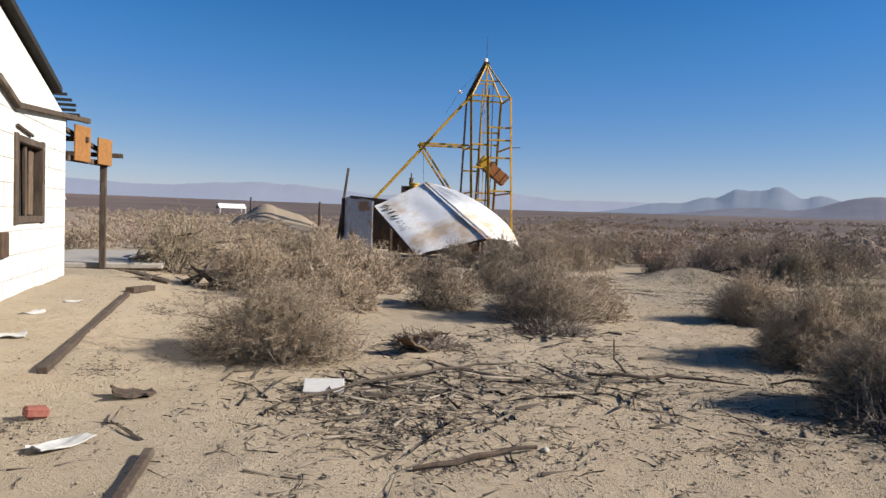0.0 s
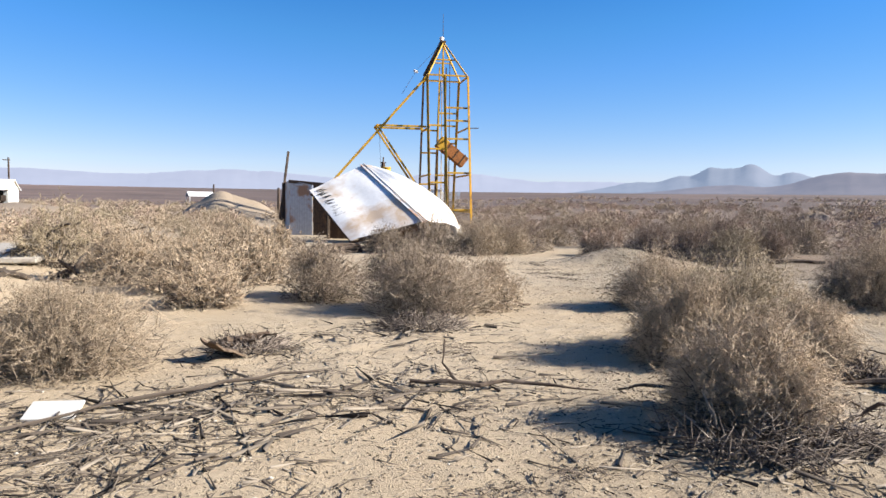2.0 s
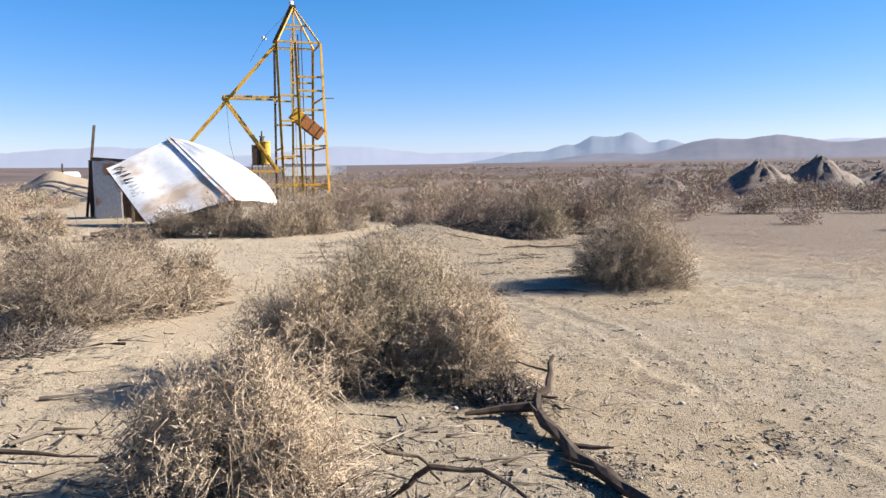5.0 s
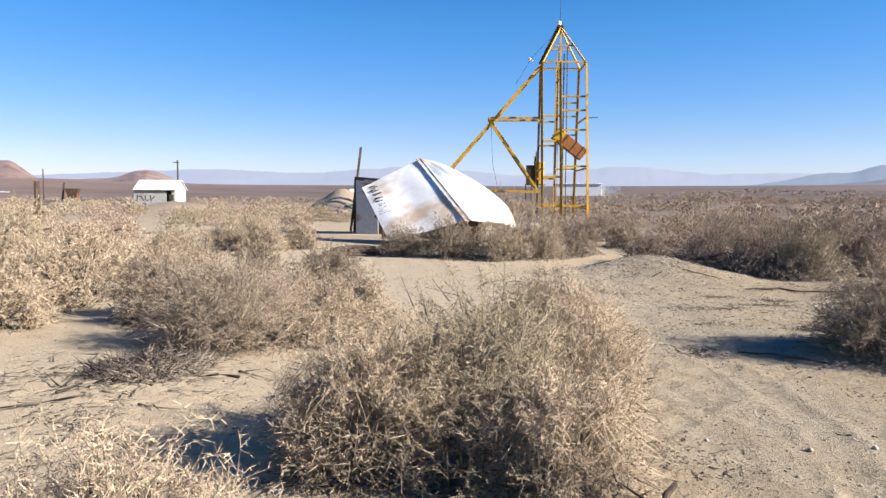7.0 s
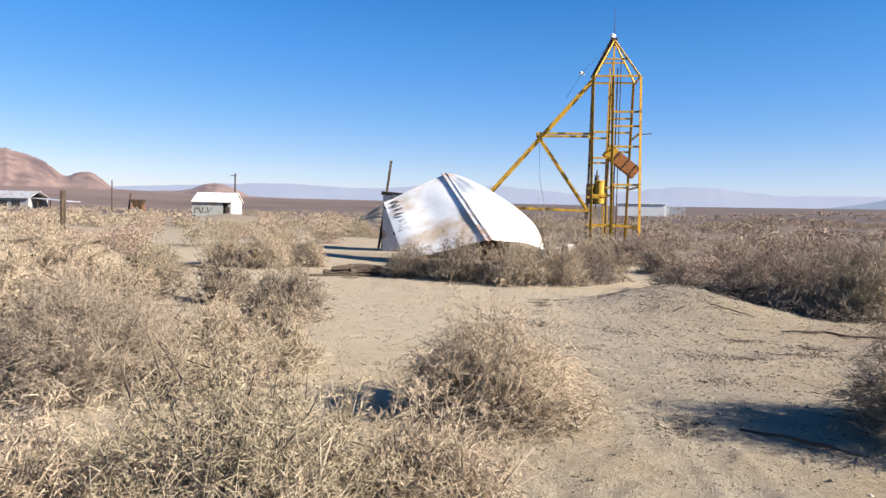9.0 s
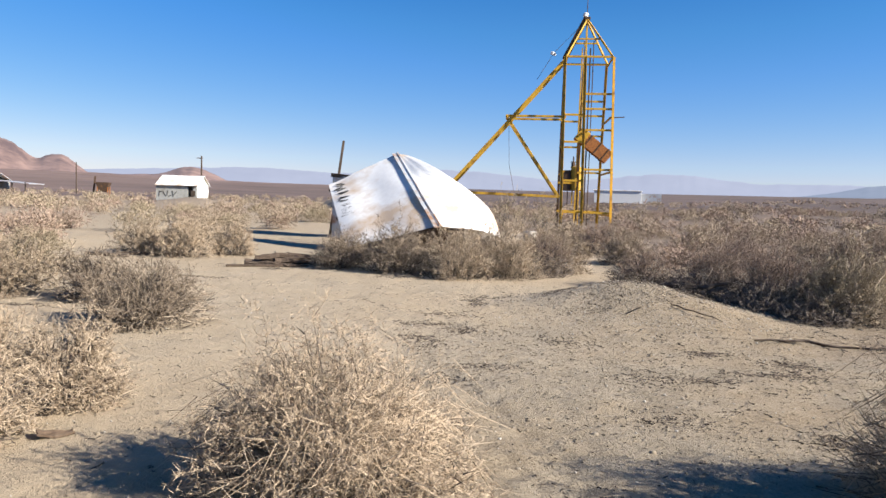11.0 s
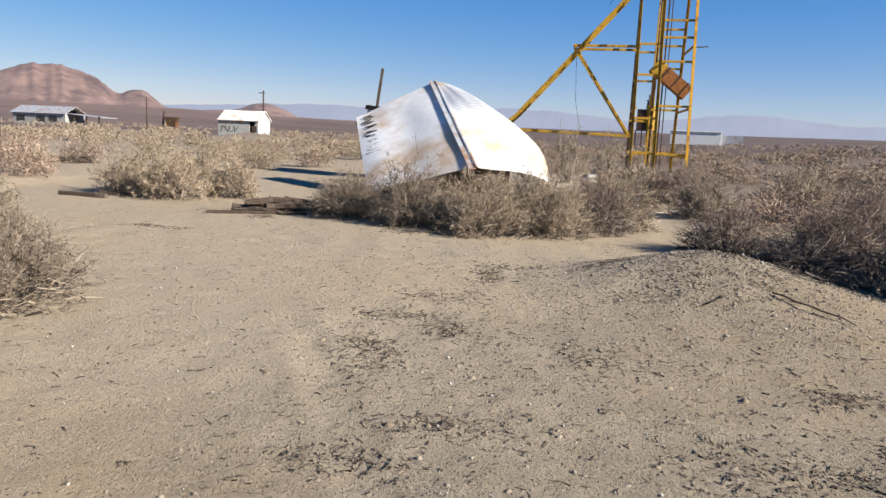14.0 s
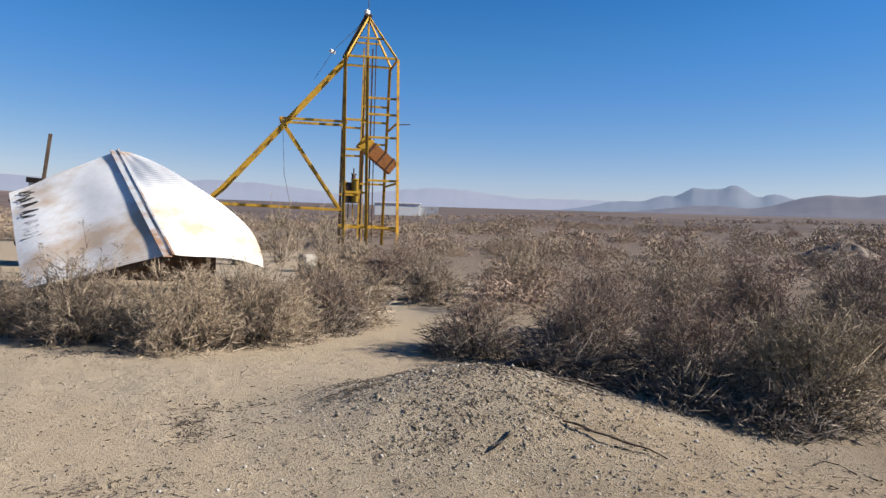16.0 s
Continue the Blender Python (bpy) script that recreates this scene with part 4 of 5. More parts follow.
def waste_heap(x, y, r, h):
    """A heap of dark mine waste."""
    verts, faces = [], []
    n, m = 40, 12
    for k in range(m + 1):
        for i in range(n):
            a = 2 * math.pi * i / n
            q = k / m
            rr = r * (1.15 - 1.1 * q) * (1 + 0.25 * noise.noise((math.cos(a) * 2, math.sin(a) * 2, x)) + 0.22 * noise.noise((math.cos(a) * 5, math.sin(a) * 5, q * 5 + x)))
            z = h * q ** 1.15 + 0.3 * noise.noise((math.cos(a) * 4, math.sin(a) * 4, q * 6 + y))
            verts.append((rr * math.cos(a), rr * math.sin(a), z - 0.3 * (1 - q)))
    for k in range(m):
        for i in range(n):
            faces.append((k * n + i, k * n + (i + 1) % n, (k + 1) * n + (i + 1) % n, (k + 1) * n + i))
    faces.append(tuple(m * n + i for i in range(n)))
    ob = new("waste_heap", mesh_of("waste_heap", verts, faces, WASTE, True))
    ob.matrix_world = pose(x, y, hummock(x, y))
    tagged(ob, "dark grey-brown conical heap of mine waste", "heap", "mine waste heaps")


WASTE = two_scale("mine_waste", (0.090, 0.071, 0.060), (0.180, 0.143, 0.116), (0.247, 0.203, 0.158), 0.95, 3, 0.4, 0.05)
for spec in ((44.6, 32.6, 3.4, 2.2), (50.5, 32.5, 3.5, 2.5), (55.5, 31.0, 5.0, 1.5), (39.5, 35.5, 3.0, 1.2)):
    waste_heap(*spec)


def canopy():
    at = empty("white_canopy", pose(2.6, 279, hummock(2.6, 279), 0, 0, 10), "low white canopy roof far out on the plain", "canopy")
    for s in (-1, 1):
        part("roof", beam((0, s * 4.0, 1.9), (0, 0, 3.6), 10, 0.12), WHITE_PLAIN, at)
        for x in (-4.6, 4.6):
            part("post", box((0.2, 0.2, 2.0), Matrix.Translation((x, s * 3.8, 0.95))), WHITE_PLAIN, at)


canopy()


def rust_bin():
    at = empty("ore_bin", pose(-54, 150, 0.3, 0, 0, 10) @ Matrix.Scale(0.6, 4), "rusted steel ore bin on legs", "ore bin")
    b = bmesh.new()
    bmesh.ops.create_cone(b, cap_ends=True, segments=4, radius1=1.6, radius2=2.9, depth=3.2, matrix=pose(1.6, 0, 2.7, 0, 0, 45))
    part("hopper", b, DARK_STEEL, at)
    for x in (0, 3.2):
        for y in (-1.5, 1.5):
            part("leg", box((0.22, 0.22, 3), Matrix.Translation((x, y, 1.3))), RUST, at)
    part("chute", beam((-1.6, 0, 0), (-0.9, 0, 6.2), 0.5, 0.5), DARK_STEEL, at)


rust_bin()


def far_trailer():
    at = empty("white_trailer", pose(108, 345, hummock(108, 345), 0, 0, -14) @ Matrix.Diagonal((1.3, 1.3, 1.6, 1)), "long white flat-roofed trailer building far on the plain", "building")
    part("wall", box((17, 6, 3.6), Matrix.Translation((0, 0, 1.8)), 0.05), WHITE_PLAIN, at)
    part("roof", box((17.6, 6.6, 0.3), Matrix.Translation((0, 0, 3.75)), 0.05), WHITE_METAL, at)
    part("fence_panel", box((7, 0.2, 3.0), Matrix.Translation((12.2, -1, 1.5))), GALV, at)


far_trailer()


def tank():
    at = empty("yellow_tank", pose(60, 227.2, hummock(60, 227.2), 0, 0, -14), "yellow steel tank on a tall stand with a pump on top", "tank")
    part("shell", tube([(0, 0, 5.0), (0, 0, 11.9)], [1.6, 1.6], 24), YELLOW, at)
    part("lid", tube([(0, 0, 11.9), (0, 0, 12.15), (0, 0, 12.3)], [1.75, 1.75, 1.5], 24), YELLOW, at)
    part("pump", tube([(-0.9, 0, 12.3), (-0.9, 0, 13.6), (-0.9, 0, 14.0), (-0.9, 0, 15.6)], [0.7, 0.6, 0.25, 0.2], 8), DARK_STEEL, at)
    part("pump_arm", beam((-1.8, 0, 13.9), (0.1, 0, 13.7), 0.25, 0.25), DARK_STEEL, at)
    for a in range(4):
        x, y = 1.4 * math.cos(a * 1.57 + 0.78), 1.4 * math.sin(a * 1.57 + 0.78)
        part("leg", box((0.3, 0.3, 5.3), Matrix.Translation((x, y, 2.5))), YELLOW, at)
    part("deck", box((6.4, 3.6, 0.25), Matrix.Translation((-1.3, 0, 4.9))), DARK_STEEL, at)
    for x in (-4.2, -2.4):
        part("leg", box((0.3, 0.3, 5.0), Matrix.Translation((x, 0, 2.4))), DARK_STEEL, at)
    part("side_box", box((2.5, 2.4, 6.2), Matrix.Translation((-2.85, 0, 8.1)), 0.06), DARK_STEEL, at, "dark rusted casing beside the tank")


tank()


# ---- house with porch ----
HX, HY = -2.35, 14.4


def house():
    at = empty("block_house", pose(HX, HY, 0.1), "white-painted block house with a dark shallow roof and open porch", "house")
    eave, half, pitch = 2.95, 5.2, 0.235
    w0, w1, z0, z1 = -3.2, -1.72, 1.14, 2.28      # window opening
    for y0, y1, b, t in ((-2 * half, w0, -0.1, eave), (w1, 0, -0.1, eave), (w0, w1, -0.1, z0), (w0, w1, z1, eave)):
        part("wall", box((0.2, y1 - y0, t - b), Matrix.Translation((-0.1, (y0 + y1) / 2, (b + t) / 2))), WHITE_WALL, at)
    g = bmesh.new()
    vs = [g.verts.new(v) for x in (0, -0.2) for v in ((x, 0, eave), (x, -half, eave + half * pitch), (x, -2 * half, eave))]
    g.faces.new(vs[:3])
    g.faces.new(vs[3:][::-1])
    for k in range(3):
        g.faces.new((vs[k], vs[3 + k], vs[3 + (k + 1) % 3], vs[(k + 1) % 3]))
    bmesh.ops.recalc_face_normals(g, faces=g.faces)
    part("gable_wall", g, WHITE_WALL, at)
    part("wall", box((6, 0.2, eave), Matrix.Translation((-3.2, -0.1, eave / 2))), WHITE_WALL, at)
    part("wall", box((6, 0.2, eave), Matrix.Translation((-3.2, -2 * half + 0.1, eave / 2))), WHITE_WALL, at)
    part("wall", box((0.2, 2 * half - 0.4, eave), Matrix.Translation((-6.1, -half, eave / 2))), WHITE_WALL, at)
    # proud courses of blocks, faintly seen under the paint
    for k in range(1, 9):
        z = 0.33 * k
        for y0, y1 in ((-2 * half, w0 - 0.1), (w1 + 0.1, 0)) if z0 - 0.1 < z < z1 + 0.1 else ((-2 * half, 0),):
            part("course_joint", box((0.006, y1 - y0, 0.012), Matrix.Translation((0.002, (y0 + y1) / 2, z))), CONCRETE, at)
    for k in range(8):
        for n in range(5):
            y = -0.45 - 0.82 * n - (0.41 if k % 2 else 0)
            if not (w0 - 0.15 < y < w1 + 0.15 and z0 - 0.35 < 0.33 * k < z1 + 0.1):
                part("head_joint", box((0.005, 0.010, 0.32), Matrix.Translation((0.002, y, 0.33 * k + 0.165))), CONCRETE, at)
    for s in (1, -1):
        yb = -half + s * (half - (0.95 if s > 0 else 0.1))
        a, b = Vector((-3.07, yb, eave + 0.12 - (yb if s > 0 else 0) * pitch)), Vector((-3.07, -half, eave + (half - 0.1) * pitch + 0.12))
        part("roof", beam(a, b, 6.40, 0.10, 0.0), ROOF_SHADE, at, "weathered roof boards coloured dark for their shaded underside")
    # bare battens where the sheathing has gone
    for k in range(6):
        y = -0.85 + 0.24 * k
        part("batten", box((6.40 + 0.05 * (k % 3), 0.06, 0.045), pose(-3.02, y, eave + 0.10 - y * pitch, 0, 0, 0.5 * (k % 2))), ROOF_SHADE, at)
    part("rafter_tail", beam((-0.1, -1.0, eave + 0.27), (-0.1, 0.45, eave - 0.06), 0.06, 0.09), OLD_WOOD, at)
    part("rake_board", beam((0.06, -3.3, eave - 0.24), (0.06, -0.05, eave + 0.02), 0.08, 0.08), OLD_WOOD, at)
    part("rake_board", beam((0.06, -3.3, eave - 0.24), (0.06, -4.2, eave + 0.0), 0.07, 0.08), OLD_WOOD, at)
    part("rake_board", beam((0.06, -0.05, eave + 0.02), (0.30, 0.45, eave + 0.01), 0.10, 0.09), OLD_WOOD, at)
    part("conduit", tube([(0.03, -3.2, eave - 0.5), (0.03, -2.4, z1 + 0.1)], [0.025, 0.025], 6), OLD_WOOD, at)
    # window
    wy, wz, ww, wh = (w0 + w1) / 2, (z0 + z1) / 2, w1 - w0, z1 - z0
    # dark backing stands in for the unlit room behind the boards
    win = part("window", box((0.03, ww, wh), Matrix.Translation((-0.13, wy, wz))), SPRAY_VOID, at, "boarded window with brown frame")
    for s in (-1, 1):
        part("frame", box((0.16, 0.13, wh + 0.14), Matrix.Translation((-0.04, wy + s * ww / 2, wz)), 0.01), OLD_WOOD, win)
        part("frame", box((0.165, ww - 0.14, 0.10), Matrix.Translation((-0.04, wy, wz + s * wh / 2)), 0.01), OLD_WOOD, win)
    for off, wide, tall, lean in ((-0.55, 0.20, 1.0, 1.5), (-0.33, 0.10, 0.92, -2.0), (0.08, 0.16, 0.98, 2.5), (0.40, 0.24, 0.90, -1.0)):
        part("board", box((0.03, wide, (wh - 0.06) * tall), pose(-0.08, wy + off, wz - 0.02, lean, 0, 0), 0.006), BROWN_WOOD, win)
    part("sash_bar", box((0.04, 0.05, wh), Matrix.Translation((-0.04, wy - 0.08, wz)), 0.006), OLD_WOOD, win)
    # dark box put in for a small shaded opening low on the wall
    part("opening_box", box((0.06, 0.28, 0.34), Matrix.Translation((0.03, -3.8, 0.82)), 0.015), DARK_STEEL, at, "small dark box in place of an opening low on the wall")
    # porch
    part("porch_post", box((0.12, 0.12, 2.4), Matrix.Translation((0.40, 1.55, 1.2)), 0.01), OLD_WOOD, at)
    part("porch_beam", beam((-0.02, 0.05, 2.24), (0.44, 1.7, 2.24), 0.12, 0.10), OLD_WOOD, at)
    part("porch_beam", beam((-0.02, 0.05, 2.75), (0.44, 1.7, 2.42), 0.08, 0.08), OLD_WOOD, at)
    part("porch_rafter", beam((-2.5, 1.62, 2.42), (0.75, 1.62, 2.42), 0.10, 0.09), OLD_WOOD, at)
    part("porch_rafter", beam((-2.5, 0.5, 2.62), (0.3, 0.5, 2.62), 0.10, 0.09), OLD_WOOD, at)
    for f, hgt in ((0.20, 0.66), (0.74, 0.52)):
        part("porch_board", box((0.03, 0.60, hgt), pose(0.02 + 0.46 * f + 0.10, 0.05 + 1.65 * f, 2.2 + hgt / 2, 0, 0, -15.5), 0.006), ORANGE_BOARD, at, "orange-brown hanging board")


house()


# ---- dead wood, litter and stones ----
def lie(x, y, h=0.0):
    return Vector((x, y, hummock(x, y) + h))


def dead_limb(name, points, radii, mat, label, seed=0):
    rng = random.Random(seed)
    at = empty(name, Matrix.Translation(lie(*points[0][:2])), label, "dead branch")
    o = at.matrix_world.translation
    raw = [lie(p[0], p[1], p[2]) - o for p in points]
    pts, rad = [raw[0]], [radii[0]]
    for p, q, r0, r1 in zip(raw, raw[1:], radii, radii[1:]):
        n = (q - p).length
        for k in range(1, 4):
            j = 0.07 * n if k < 3 else 0
            pts.append(p.lerp(q, k / 3) + Vector((rng.uniform(-j, j), rng.uniform(-j, j), rng.uniform(-j, j) * 0.5)))
            rad.append((r0 + (r1 - r0) * k / 3) * rng.uniform(0.85, 1.1))
    part("limb", tube(pts, rad, 7, 0.22, rng), mat, at)
    for k in range(2, len(pts) - 1, 3):
        a = rng.uniform(0, 6.3)
        d = Vector((math.cos(a), math.sin(a), 0.1)) * rng.uniform(1.5, 3.5) * max(rad) * 2
        part("twig", tube([pts[k], pts[k] + d * 0.6, pts[k] + d + Vector((0, 0, 0.01))], (rad[k] * 0.5, rad[k] * 0.35, rad[k] * 0.12), 5), mat, at)
    pts = raw
    return at, pts


for k, (x, y, a) in enumerate(((5.9, 4.35, 0.3), (5.5, 4.7, 2.4), (6.3, 4.25, -0.6), (5.2, 4.35, 0.9), (6.15, 4.75, 1.7))):
    c, s_ = math.cos(a), math.sin(a)
    dead_limb("dead_branch", ((x, y, 0.0), (x + 0.18 * c, y + 0.18 * s_, 0.14), (x + 0.42 * c, y + 0.42 * s_, 0.16), (x + 0.62 * c + 0.1 * s_, y + 0.62 * s_ - 0.1 * c, 0.08), (x + 0.6 * c + 0.28 * s_, y + 0.6 * s_ - 0.28 * c, 0.02)), (0.016, 0.015, 0.012, 0.009, 0.005), OLD_WOOD if k % 2 == 0 else DEAD, "bent dead stem arching over dead brush", 60 + k)
at, pts = dead_limb("dead_log", ((7.86, 5.12, 0.28), (7.72, 4.98, 0.16), (7.52, 4.82, 0.07), (7.38, 4.55, 0.05), (7.26, 4.1, 0.05), (7.23, 3.75, 0.04), (7.24, 3.42, 0.03)), (0.012, 0.02, 0.036, 0.042, 0.038, 0.034, 0.02), OLD_WOOD, "dark crooked dead log lying on pale gravel", 1)
part("side_branch", tube([pts[2], pts[2] + Vector((-0.2, 0.12, -0.02)), pts[2] + Vector((-0.4, 0.2, -0.04))], (0.035, 0.025, 0.012), 6), OLD_WOOD, at)
dead_limb("dead_branch", ((12.55, 16.75, 0.05), (12.95, 16.5, 0.16), (13.4, 16.25, 0.2), (13.75, 16.2, 0.35)), (0.05, 0.055, 0.04, 0.02), DEAD, "pale weathered branch lying under shrubs", 2)
dead_limb("dead_branch", ((3.75, 6.05, 0.05), (4.1, 5.85, 0.06), (4.6, 5.75, 0.05), (5.1, 5.45, 0.03)), (0.018, 0.02, 0.014, 0.006), OLD_WOOD, "dark dead branch half buried in sand", 4)
dead_limb("dead_branch", ((4.05, 6.1, 0.35), (4.0, 6.0, 0.18), (4.1, 5.88, 0.05)), (0.006, 0.009, 0.014), OLD_WOOD, "short upright dead branch", 5)
dead_limb("dead_branch", ((1.0, 5.6, 0.03), (1.9, 6.1, 0.05), (2.6, 6.35, 0.05), (3.2, 6.5, 0.04)), (0.010, 0.015, 0.014, 0.008), DEAD, "long pale dead branch on the sand", 6)
dead_limb("dead_branch", ((1.5, 4.0, 0.02), (1.9, 4.05, 0.05), (2.35, 4.15, 0.03)), (0.016, 0.02, 0.012), OLD_WOOD, "dark dead branch half buried in sand", 7)
dead_limb("dead_branch", ((2.3, 7.75, -0.02), (2.42, 7.72, 0.06), (2.62, 7.7, 0.10), (2.8, 7.66, 0.16)), (0.04, 0.06, 0.05, 0.02), BROWN_WOOD, "dark broken stump root in sand", 8)
dead_limb("dead_branch", ((16.0, 15.2, 0.04), (16.7, 15.0, 0.06), (17.4, 14.7, 0.05)), (0.06, 0.06, 0.05), OLD_WOOD, "dark fallen log on bare ground", 9)
dead_limb("dead_branch", ((10.2, 8.9, 0.01), (10.5, 8.55, 0.03), (10.75, 8.3, 0.02)), (0.01, 0.014, 0.008), DEAD, "thin dead branch on gravel", 10)
dead_limb("dead_branch", ((12.3, 14.85, 0.02), (12.5, 14.55, 0.05), (12.75, 14.25, 0.02)), (0.007, 0.010, 0.005), OLD_WOOD, "thin dead branch on the gravel mound", 11)
dead_limb("dead_branch", ((12.75, 13.4, 0.02), (13.3, 13.35, 0.05), (13.9, 13.1, 0.03), (14.5, 13.2, 0.02)), (0.012, 0.018, 0.014, 0.008), OLD_WOOD, "dark dead branch half buried in sand", 12)
for k, (x, y, a) in enumerate(((-0.9, 17.4, 20), (-0.4, 17.9, -35), (-1.2, 18.2, 60), (0.1, 18.3, 10), (-0.7, 17.0, -60))):
    c, s_ = math.cos(radians(a)), math.sin(radians(a))
    dead_limb("dead_branch", ((x - c, y - s_, 0.05), (x, y, 0.3 + 0.1 * k), (x + c * 0.9, y + s_ * 0.9, 0.45 + 0.12 * k)), (0.05, 0.045, 0.02), OLD_WOOD if k % 2 else DEAD, "dead limb in a brush heap beside the porch", 20 + k)


for k, (x, y, a, n, h) in enumerate(((-0.55, 14.1, 165, 0.8, 0.12), (-0.3, 14.4, 35, 0.7, 0.3), (-0.9, 14.0, 100, 0.55, 0.1), (0.0, 13.9, -15, 0.6, 0.2), (-0.1, 14.6, 60, 0.9, 0.6), (0.35, 14.2, 150, 0.6, 0.35))):
    c, s_ = math.cos(radians(a)), math.sin(radians(a))
    dead_limb("dead_branch", ((x, y, 0.04), (x + c * n * 0.5, y + s_ * n * 0.5, h * 0.6), (x + c * n, y + s_ * n, h)), (0.06, 0.045, 0.02), OLD_WOOD if k % 2 else DEAD, "broken dead limb in front of the porch", 80 + k)


def timber(name, a, b, w, h, mat, label, category="timber"):
    a, b = lie(*a, h / 2), lie(*b, h / 2)
    at = empty(name, Matrix.Translation(a), label, category)
    part("beam", beam(Vector(), b - a, w, h, 0.008), mat, at)
    return at


timber("timber_beam", (-1.02, 6.75), (-0.95, 11.6), 0.085, 0.06, OLD_WOOD, "long dark old timber lying in the sand")
timber("timber_beam", (-0.95, 11.9), (-0.72, 12.75), 0.14, 0.09, OLD_WOOD, "short dark timber piece lying in the sand")
timber("timber_beam", (-0.07, 3.6), (0.03, 4.55), 0.06, 0.05, OLD_WOOD, "narrow dark timber rail on the sand")
for k, (a, b, h, r) in enumerate((((5.25, 20.75), (6.3, 20.95), 0.06, 0.08), ((5.4, 21.05), (6.7, 21.2), 0.08, 0.1), ((5.6, 20.7), (6.6, 21.1), 0.18, 0.07), ((5.9, 20.6), (6.8, 21.3), 0.12, 0.06), ((5.3, 20.6), (6.2, 20.55), 0.05, 0.04))):
    dead_limb("rotten_log", ((*a, h), ((a[0] + b[0]) / 2, (a[1] + b[1]) / 2, h + 0.03), (*b, h)), (r, r * 1.05, r * 0.85), OLD_WOOD, "dark rotten log heaped on the sand", 40 + k)
timber("timber_beam", (5.0, 20.2), (6.6, 20.75), 0.07, 0.05, OLD_WOOD, "thin dark lath on the sand")
timber("timber_beam", (15.6, 33.8), (17.2, 32.4), 0.22, 0.16, OLD_WOOD, "dark fallen timber among shrubs")
timber("timber_beam", (2.0, 22.3), (3.0, 22.4), 0.12, 0.08, OLD_WOOD, "dark board lying on the sand")
timber("timber_beam", (-10.5, 30.9), (-5.4, 31.4), 0.2, 0.14, OLD_WOOD, "long dark timber lying by the post")
timber("timber_beam", (-6.2, 32.4), (-4.2, 33.2), 0.18, 0.2, OLD_WOOD, "dark timber lying by the post")
timber("timber_beam", (1.4, 21.9), (2.4, 21.8), 0.1, 0.08, OLD_WOOD, "dark board lying on the sand")



def slab(name, x, y, size, turn, tilt, mat, label, category):
    at = empty(name, Matrix.Translation(lie(x, y)), label, category)
    part("slab", box(size, pose(0, 0, size[2] / 2 + abs(math.sin(radians(tilt))) * size[0] / 2, 0, tilt, turn), min(size) * 0.2), mat, at)


def scrap(name, x, y, size, turn, tilt, mat, label, category):
    """A thin torn piece of board with ragged edges and a curl."""
    nu, nv = 9, 7
    verts, faces = [], []
    for layer in (1, 0):
        for i in range(nu + 1):
            for j in range(nv + 1):
                u, v = i / nu - 0.5, j / nv - 0.5
                u2 = u + 0.10 * noise.noise((v * 5, x * 3, 1)) * abs(u) * 2
                v2 = v + 0.14 * noise.noise((u * 5, y * 3, 2)) * abs(v) * 2
                z = (0.10 * size[0]) * (noise.noise((u * 2.2 + x, v * 2.2 + y, 4)) + 1.2 * (abs(u) ** 2) * 2)
                verts.append((u2 * size[0], v2 * size[1], z + layer * max(0.006, size[2] * 0.6)))
    w, n = nv + 1, (nu + 1) * (nv + 1)
    for i in range(nu):
        for j in range(nv):
            q = i * w + j
            faces += [(q, q + w, q + w + 1, q + 1), (q + n, q + n + 1, q + n + w + 1, q + n + w)]
    for i in range(nu):
        for q, r in ((i * w, (i + 1) * w), ((i + 1) * w + nv, i * w + nv)):
            faces.append((q, q + n, r + n, r))
    for j in range(nv):
        for q, r in ((j + 1, j), (nu * w + j, nu * w + j + 1)):
            faces.append((q, q + n, r + n, r))
    at = empty(name, Matrix.Translation(lie(x, y)), label, category)
    lift = abs(math.sin(radians(tilt))) * size[0] / 2
    ob = part("sheet", mesh_of("sheet", verts, faces, mat), None, at)
    ob.matrix_local = pose(0, 0, lift, 0, tilt, turn)


slab("brick", -0.77, 5.45, (0.15, 0.1, 0.075), 25, 8, BRICK, "broken red brick on the sand", "brick")
scrap("board_scrap", -0.5, 4.83, (0.34, 0.17, 0.015), 42, 3, PAPER, "flat white scrap of board on the sand", "scrap")
slab("board_scrap", 1.24, 5.92, (0.23, 0.33, 0.02), -100, 15, PAPER, "white square of board propped on twigs", "scrap")
scrap("board_scrap", -1.66, 8.2, (0.35, 0.22, 0.015), 5, 0, PAPER, "flat white scrap of board on the sand", "scrap")
scrap("board_scrap", -1.75, 9.6, (0.3, 0.15, 0.015), 65, 0, PAPER, "flat white scrap of board on the sand", "scrap")
scrap("board_scrap", -1.5, 10.6, (0.22, 0.12, 0.015), 30, 0, PAPER, "flat white scrap of board on the sand", "scrap")
scrap("board_scrap", 6.62, 9.95, (0.2, 0.1, 0.02), 30, 5, BROWN_WOOD, "small brown scrap of board on sand", "scrap")
slab("concrete_block", 13.0, 30.4, (0.5, 0.35, 0.48), 30, 0, CONCRETE, "pale concrete block among shrubs", "block")
slab("concrete_slab", -2.1, 18.5, (2.6, 5.0, 0.12), 0, 0, CONCRETE, "pale concrete slab of the porch floor", "slab")
scrap("board_scrap", -0.22, 5.97, (0.30, 0.22, 0.03), 15, 6, OLD_WOOD, "dark curled scrap of board on the sand", "scrap")
scrap("board_scrap", 2.35, 7.35, (0.34, 0.26, 0.03), 30, 24, BROWN_WOOD, "brown curled board leaning on dead brush", "scrap")


